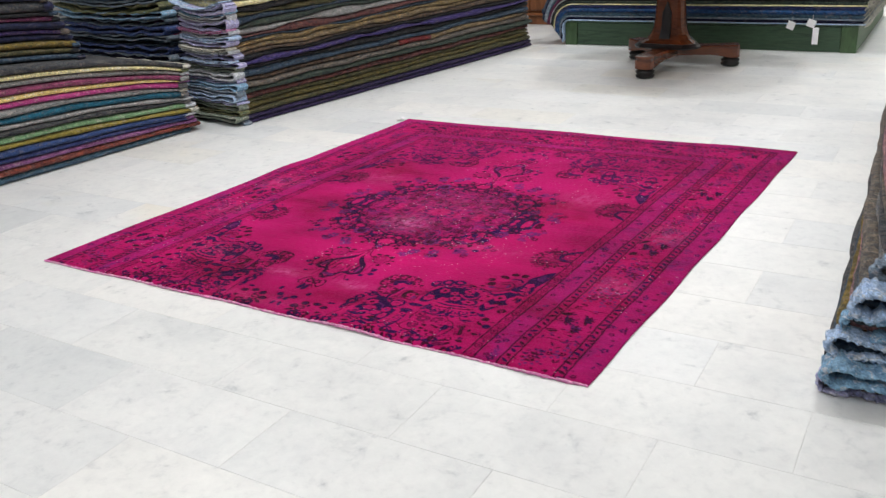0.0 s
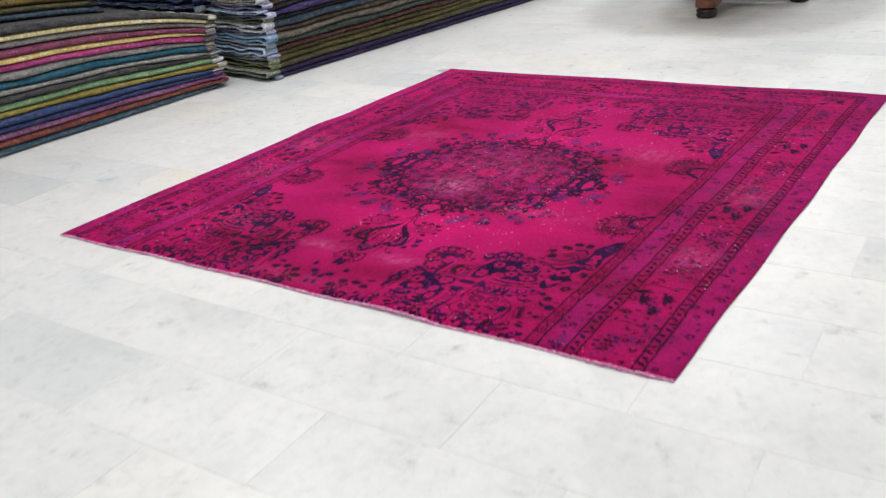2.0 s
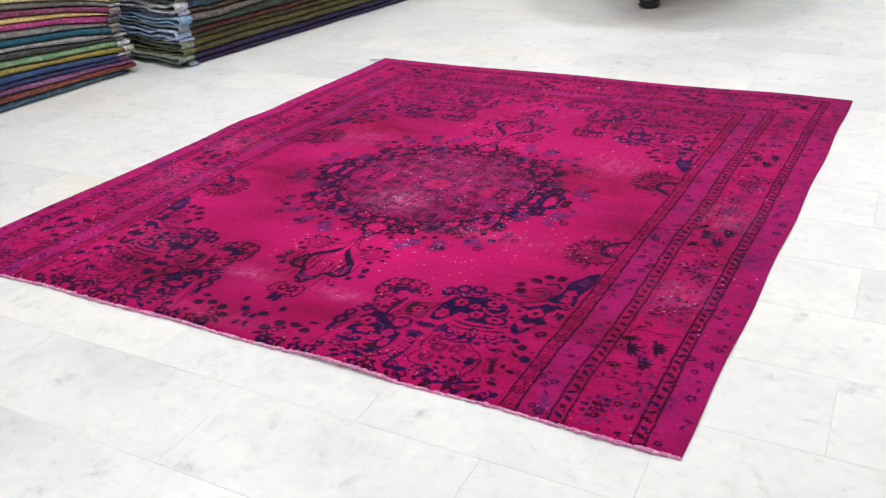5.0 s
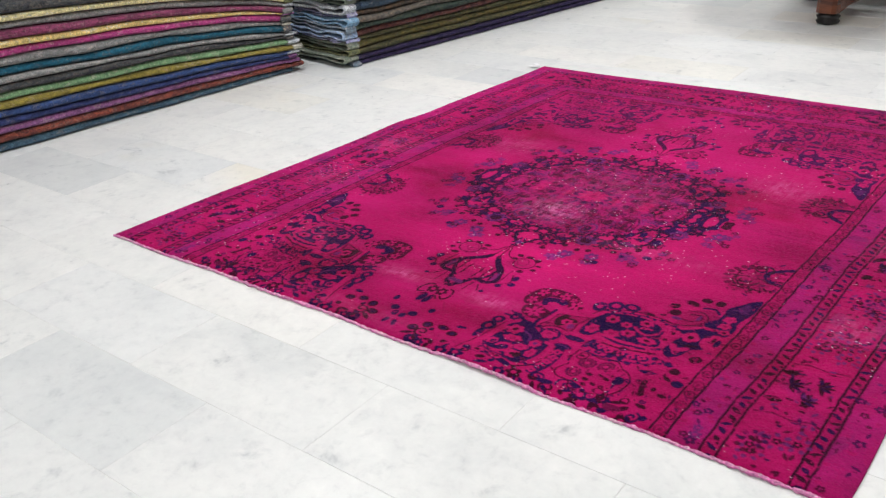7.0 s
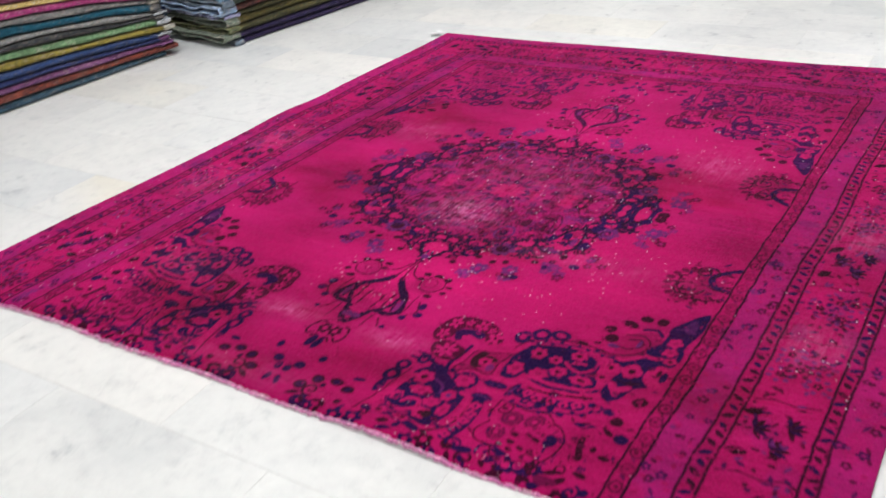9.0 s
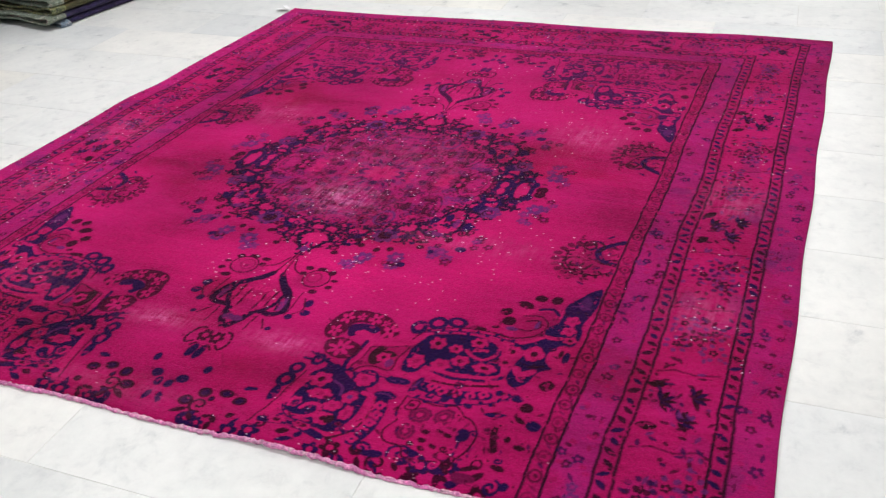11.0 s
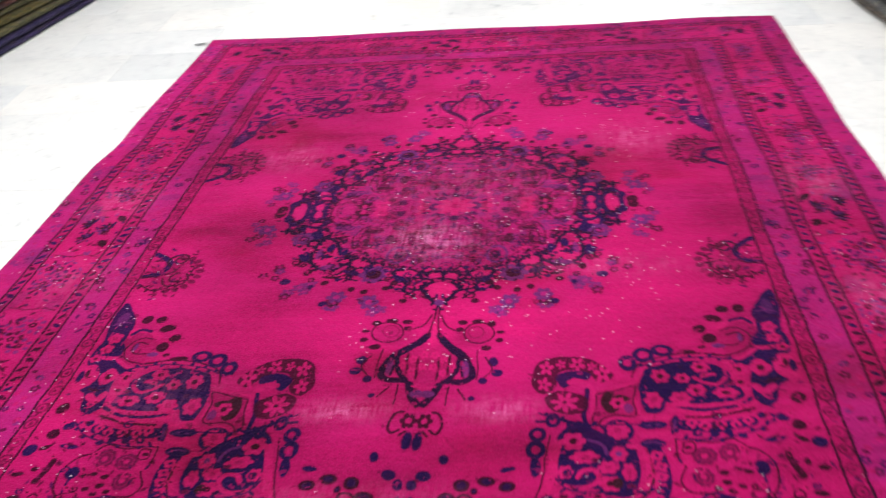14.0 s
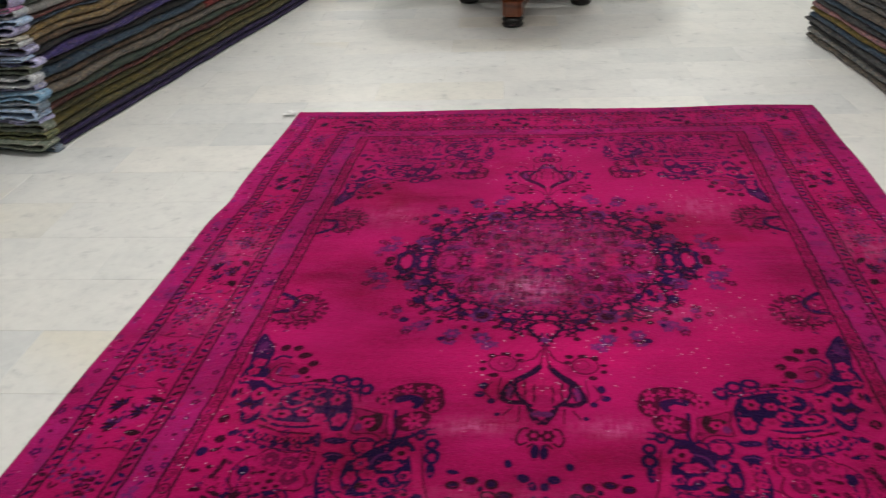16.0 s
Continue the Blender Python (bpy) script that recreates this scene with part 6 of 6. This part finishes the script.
def hanging_tag(x, y, z, w, h, lower=0.0):
    thing = empty("price_tag")
    tagged(thing, "white paper price tag hanging by a thread from a rug", "tag", "price tags")
    bm = bmesh.new()
    box(bm, (x - w / 2, y - 0.002, z - h), (x + w / 2, y, z))
    bmesh.ops.subdivide_edges(bm, edges=bm.edges[:], cuts=2)
    for v in bm.verts:
        v.co.y -= 0.012 * abs(n1(v.co.x * 40 + v.co.z * 23, x))
        dx, dz = v.co.x - x, v.co.z - z
        v.co.x, v.co.z = x + 0.85 * (dx * math.cos(0.35) + dz * math.sin(0.35)), z + 0.85 * (dz * math.cos(0.35) - dx * math.sin(0.35))
    part("card", bm, PAPER, thing)
    if lower:
        part("card", boxed((x + 0.005, y - 0.003, z - h - lower), (x + 0.005 + w * 0.6, y - 0.001, z - h + 0.01)), PAPER, thing)
    part("thread", boxed((x - 0.001, y - 0.001, z - 0.002), (x + 0.001, y + 0.001, z + 0.035)), PAPER, thing)


hanging_tag(1.98, PY0 - 0.05, 0.245, 0.07, 0.075)
hanging_tag(2.13, PY0 - 0.05, 0.26, 0.075, 0.07, 0.12)

# ---- pedestal table ----
FEET = ((1.19, 4.24), (1.66, 4.84), (0.89, 4.98))
TC = (1.24, 4.7)
table = empty("pedestal_table", (0, 0, 0))
tagged(table, "polished walnut pedestal table on three bun feet", "table")
for fx, fy in FEET:
    part("bun_foot", lathe([(0.035, 0), (0.062, 0.008), (0.07, 0.022), (0.058, 0.032), (0.066, 0.042), (0.07, 0.052), (0.055, 0.062), (0.05, 0.072)], 24, (fx, fy)), EBONY, table, "turned black bun foot")
    dx, dy = fx - TC[0], fy - TC[1]
    l = math.hypot(dx, dy)
    ax, ay = dx / l, dy / l
    bm = bmesh.new()
    rows = []
    for t, w, z0, z1 in ((0.0, 0.085, 0.1, 0.165), (0.35, 0.072, 0.1, 0.165), (0.7, 0.064, 0.095, 0.165), (0.86, 0.064, 0.082, 0.165), (1.0, 0.066, 0.0725, 0.165), (1.1, 0.06, 0.0725, 0.165), (1.14, 0.035, 0.0725, 0.163)):
        cx, cy = TC[0] + ax * l * t, TC[1] + ay * l * t
        rows.append([bm.verts.new((cx - ay * w * s, cy + ax * w * s, zz)) for s, zz in ((-1, z0), (1, z0), (1, z1 - 0.008), (0.92, z1), (-0.92, z1), (-1, z1 - 0.008))])
    for a, b in zip(rows, rows[1:]):
        for k in range(6):
            bm.faces.new((a[k], a[(k + 1) % 6], b[(k + 1) % 6], b[k]))
    bm.faces.new(rows[-1])
    bm.faces.new(list(reversed(rows[0])))
    bmesh.ops.recalc_face_normals(bm, faces=bm.faces[:])
    part("leg", bm, WALNUT, table)


def tri_column(levels, turn):
    """A three-sided column with blunt corners."""
    bm = bmesh.new()
    rows = []
    for r, zz in levels:
        ring_pts = []
        for k in range(3):
            a = turn + 2 * math.pi * k / 3
            for off in (-0.32, -0.12, 0.12, 0.32):
                ring_pts.append(bm.verts.new((TC[0] + r * (1 - 0.35 * off * off) * math.cos(a + off), TC[1] + r * (1 - 0.35 * off * off) * math.sin(a + off), zz)))
        rows.append(ring_pts)
    n = len(rows[0])
    for a, b in zip(rows, rows[1:]):
        for k in range(n):
            bm.faces.new((a[k], a[(k + 1) % n], b[(k + 1) % n], b[k]))
    bm.faces.new(rows[-1])
    bm.faces.new(list(reversed(rows[0])))
    return bm


TURN_COL = math.atan2(FEET[0][1] - TC[1], FEET[0][0] - TC[0])
part("plinth", tri_column([(0.27, 0.166), (0.275, 0.178), (0.255, 0.19), (0.245, 0.2)], TURN_COL + math.pi / 3), EBONY, table, "black moulded plinth")
part("column", tri_column([(0.235, 0.201), (0.185, 0.225), (0.155, 0.26), (0.135, 0.31), (0.125, 0.38), (0.118, 0.5), (0.115, 0.66), (0.16, 0.7)], TURN_COL + math.pi / 3), WALNUT, table)
# dark arched inlay on each face of the column
for k in range(3):
    a = TURN_COL + 2 * math.pi * k / 3
    bm = bmesh.new()
    pts = [(-0.04, 0.235), (0.04, 0.235), (0.036, 0.3), (0.034, 0.42), (0.0, 0.5), (-0.034, 0.42), (-0.036, 0.3)]
    def face_r(zz):
        levels = [(0.235, 0.201), (0.185, 0.225), (0.155, 0.26), (0.135, 0.31), (0.125, 0.38), (0.118, 0.5), (0.115, 0.66)]
        for (r0, z0), (r1, z1) in zip(levels, levels[1:]):
            if z0 <= zz <= z1:
                return (r0 + (r1 - r0) * (zz - z0) / (z1 - z0)) * 0.72
        return 0.08
    front, back = [], []
    for s, zz in pts:
        for out_list, extra in ((front, 0.012), (back, -0.02)):
            r = face_r(zz) + extra
            out_list.append(bm.verts.new((TC[0] + r * math.cos(a) - s * math.sin(a), TC[1] + r * math.sin(a) + s * math.cos(a), zz)))
    bm.faces.new(front)
    for j in range(len(pts)):
        bm.faces.new((front[j], back[j], back[(j + 1) % len(pts)], front[(j + 1) % len(pts)]))
    bmesh.ops.recalc_face_normals(bm, faces=bm.faces[:])
    part("inlay", bm, EBONY, table, "dark arched inlay panel")
part("tabletop", lathe([(0.7, 0.7), (0.74, 0.705), (0.76, 0.72), (0.76, 0.735), (0.74, 0.75)], 64, TC), WALNUT, table)

# ---- wooden cabinet at the back ----
cab = empty("cabinet", (0, 0, 0))
tagged(cab, "brown polished wooden cabinet against the back of the shop", "cabinet")
part("base", boxed((-1.75, 6.72, 0), (-0.42, 7.3, 0.09), 0.01), CABINET_WOOD, cab)
part("moulding", boxed((-1.77, 6.7, 0.09), (-0.4, 7.32, 0.12), 0.012), CABINET_WOOD, cab)
part("body", boxed((-1.73, 6.75, 0.12), (-0.45, 7.3, 0.95), 0.01), CABINET_WOOD, cab)
for x in (-1.71, -1.28, -0.87):
    part("door", boxed((x, 6.73, 0.15), (x + 0.39, 6.75, 0.9), 0.006), CABINET_WOOD, cab)
part("top", boxed((-1.78, 6.69, 0.95), (-0.39, 7.32, 0.985), 0.01), CABINET_WOOD, cab)

# ---- marble floor, laid in running bond ----
floor = mesh_object("floor", [(X0, Y0, -0.0012), (X1, Y0, -0.0012), (X1, Y1, -0.0012), (X0, Y1, -0.0012), (X0, Y0, -0.1), (X1, Y0, -0.1), (X1, Y1, -0.1), (X0, Y1, -0.1)],
                    [(0, 1, 2, 3), (7, 6, 5, 4), (0, 4, 5, 1), (1, 5, 6, 2), (2, 6, 7, 3), (3, 7, 4, 0)], GROUT, False)
tagged(floor, "white marble tiled floor with grey veins and thin joints", "floor", kind="structure")
TILE_L, TILE_W, JOINT = 0.63, 0.2925, 0.0017


def tile_shape(lx, ly):
    t, e = 0.0, 0.0008
    lo, hi = -0.012, 0.0
    v = [(0, 0, lo), (lx, 0, lo), (lx, ly, lo), (0, ly, lo), (0, 0, hi - e), (lx, 0, hi - e), (lx, ly, hi - e), (0, ly, hi - e), (e, e, hi), (lx - e, e, hi), (lx - e, ly - e, hi), (e, ly - e, hi)]
    f = [(0, 1, 5, 4), (1, 2, 6, 5), (2, 3, 7, 6), (3, 0, 4, 7), (4, 5, 9, 8), (5, 6, 10, 9), (6, 7, 11, 10), (7, 4, 8, 11), (8, 9, 10, 11)]
    return v, f


_tv, _tf = tile_shape(TILE_L - JOINT, TILE_W - JOINT)
TILE_MESHES = []
for m in (MARBLE, GREY_MARBLE, CREAM_MARBLE):
    me = bpy.data.meshes.new("tile")
    me.from_pydata(_tv, [], _tf)
    me.materials.append(m)
    TILE_MESHES.append(me)
GREY_AT = ((0.7, -0.6), (-0.75, 0.3), (1.8, 3.6), (-0.1, 2.2))
rest_v, rest_f = [], []
rnd = random.Random(4)
for row in range(-12, 35):
    y = -1.035 + row * TILE_W
    if y < Y0 or y + TILE_W > Y1:
        continue
    shift = -0.315 if row % 2 else 0.0
    for col in range(-10, 8):
        x = 1.38 + shift + col * TILE_L + 0.018 * (y + 1.0)
        if x < X0 or x + TILE_L > X1:
            continue
        dz = rnd.uniform(-0.0004, 0.0)
        near = -1.3 < x < 3.2 and -1.8 < y < 5.6 and not (0.35 < x < 1.5 and 0.15 < y < 2.1)
        if near:
            pick = rnd.random()
            kind = 1 if any(x < gx < x + TILE_L and y < gy < y + TILE_W for gx, gy in GREY_AT) else 2 if pick > 0.96 else 0
            t = new("tile", TILE_MESHES[kind])
            t.location = (x, y, dz)
            t.parent = floor
        else:
            n0 = len(rest_v)
            rest_v += [(a + x, b + y, c + dz) for a, b, c in _tv]
            rest_f += [tuple(n0 + i for i in f) for f in _tf]
rest = mesh_object("tiles", rest_v, rest_f, MARBLE, False)
rest.parent = floor
rest["kind"] = "stuff"
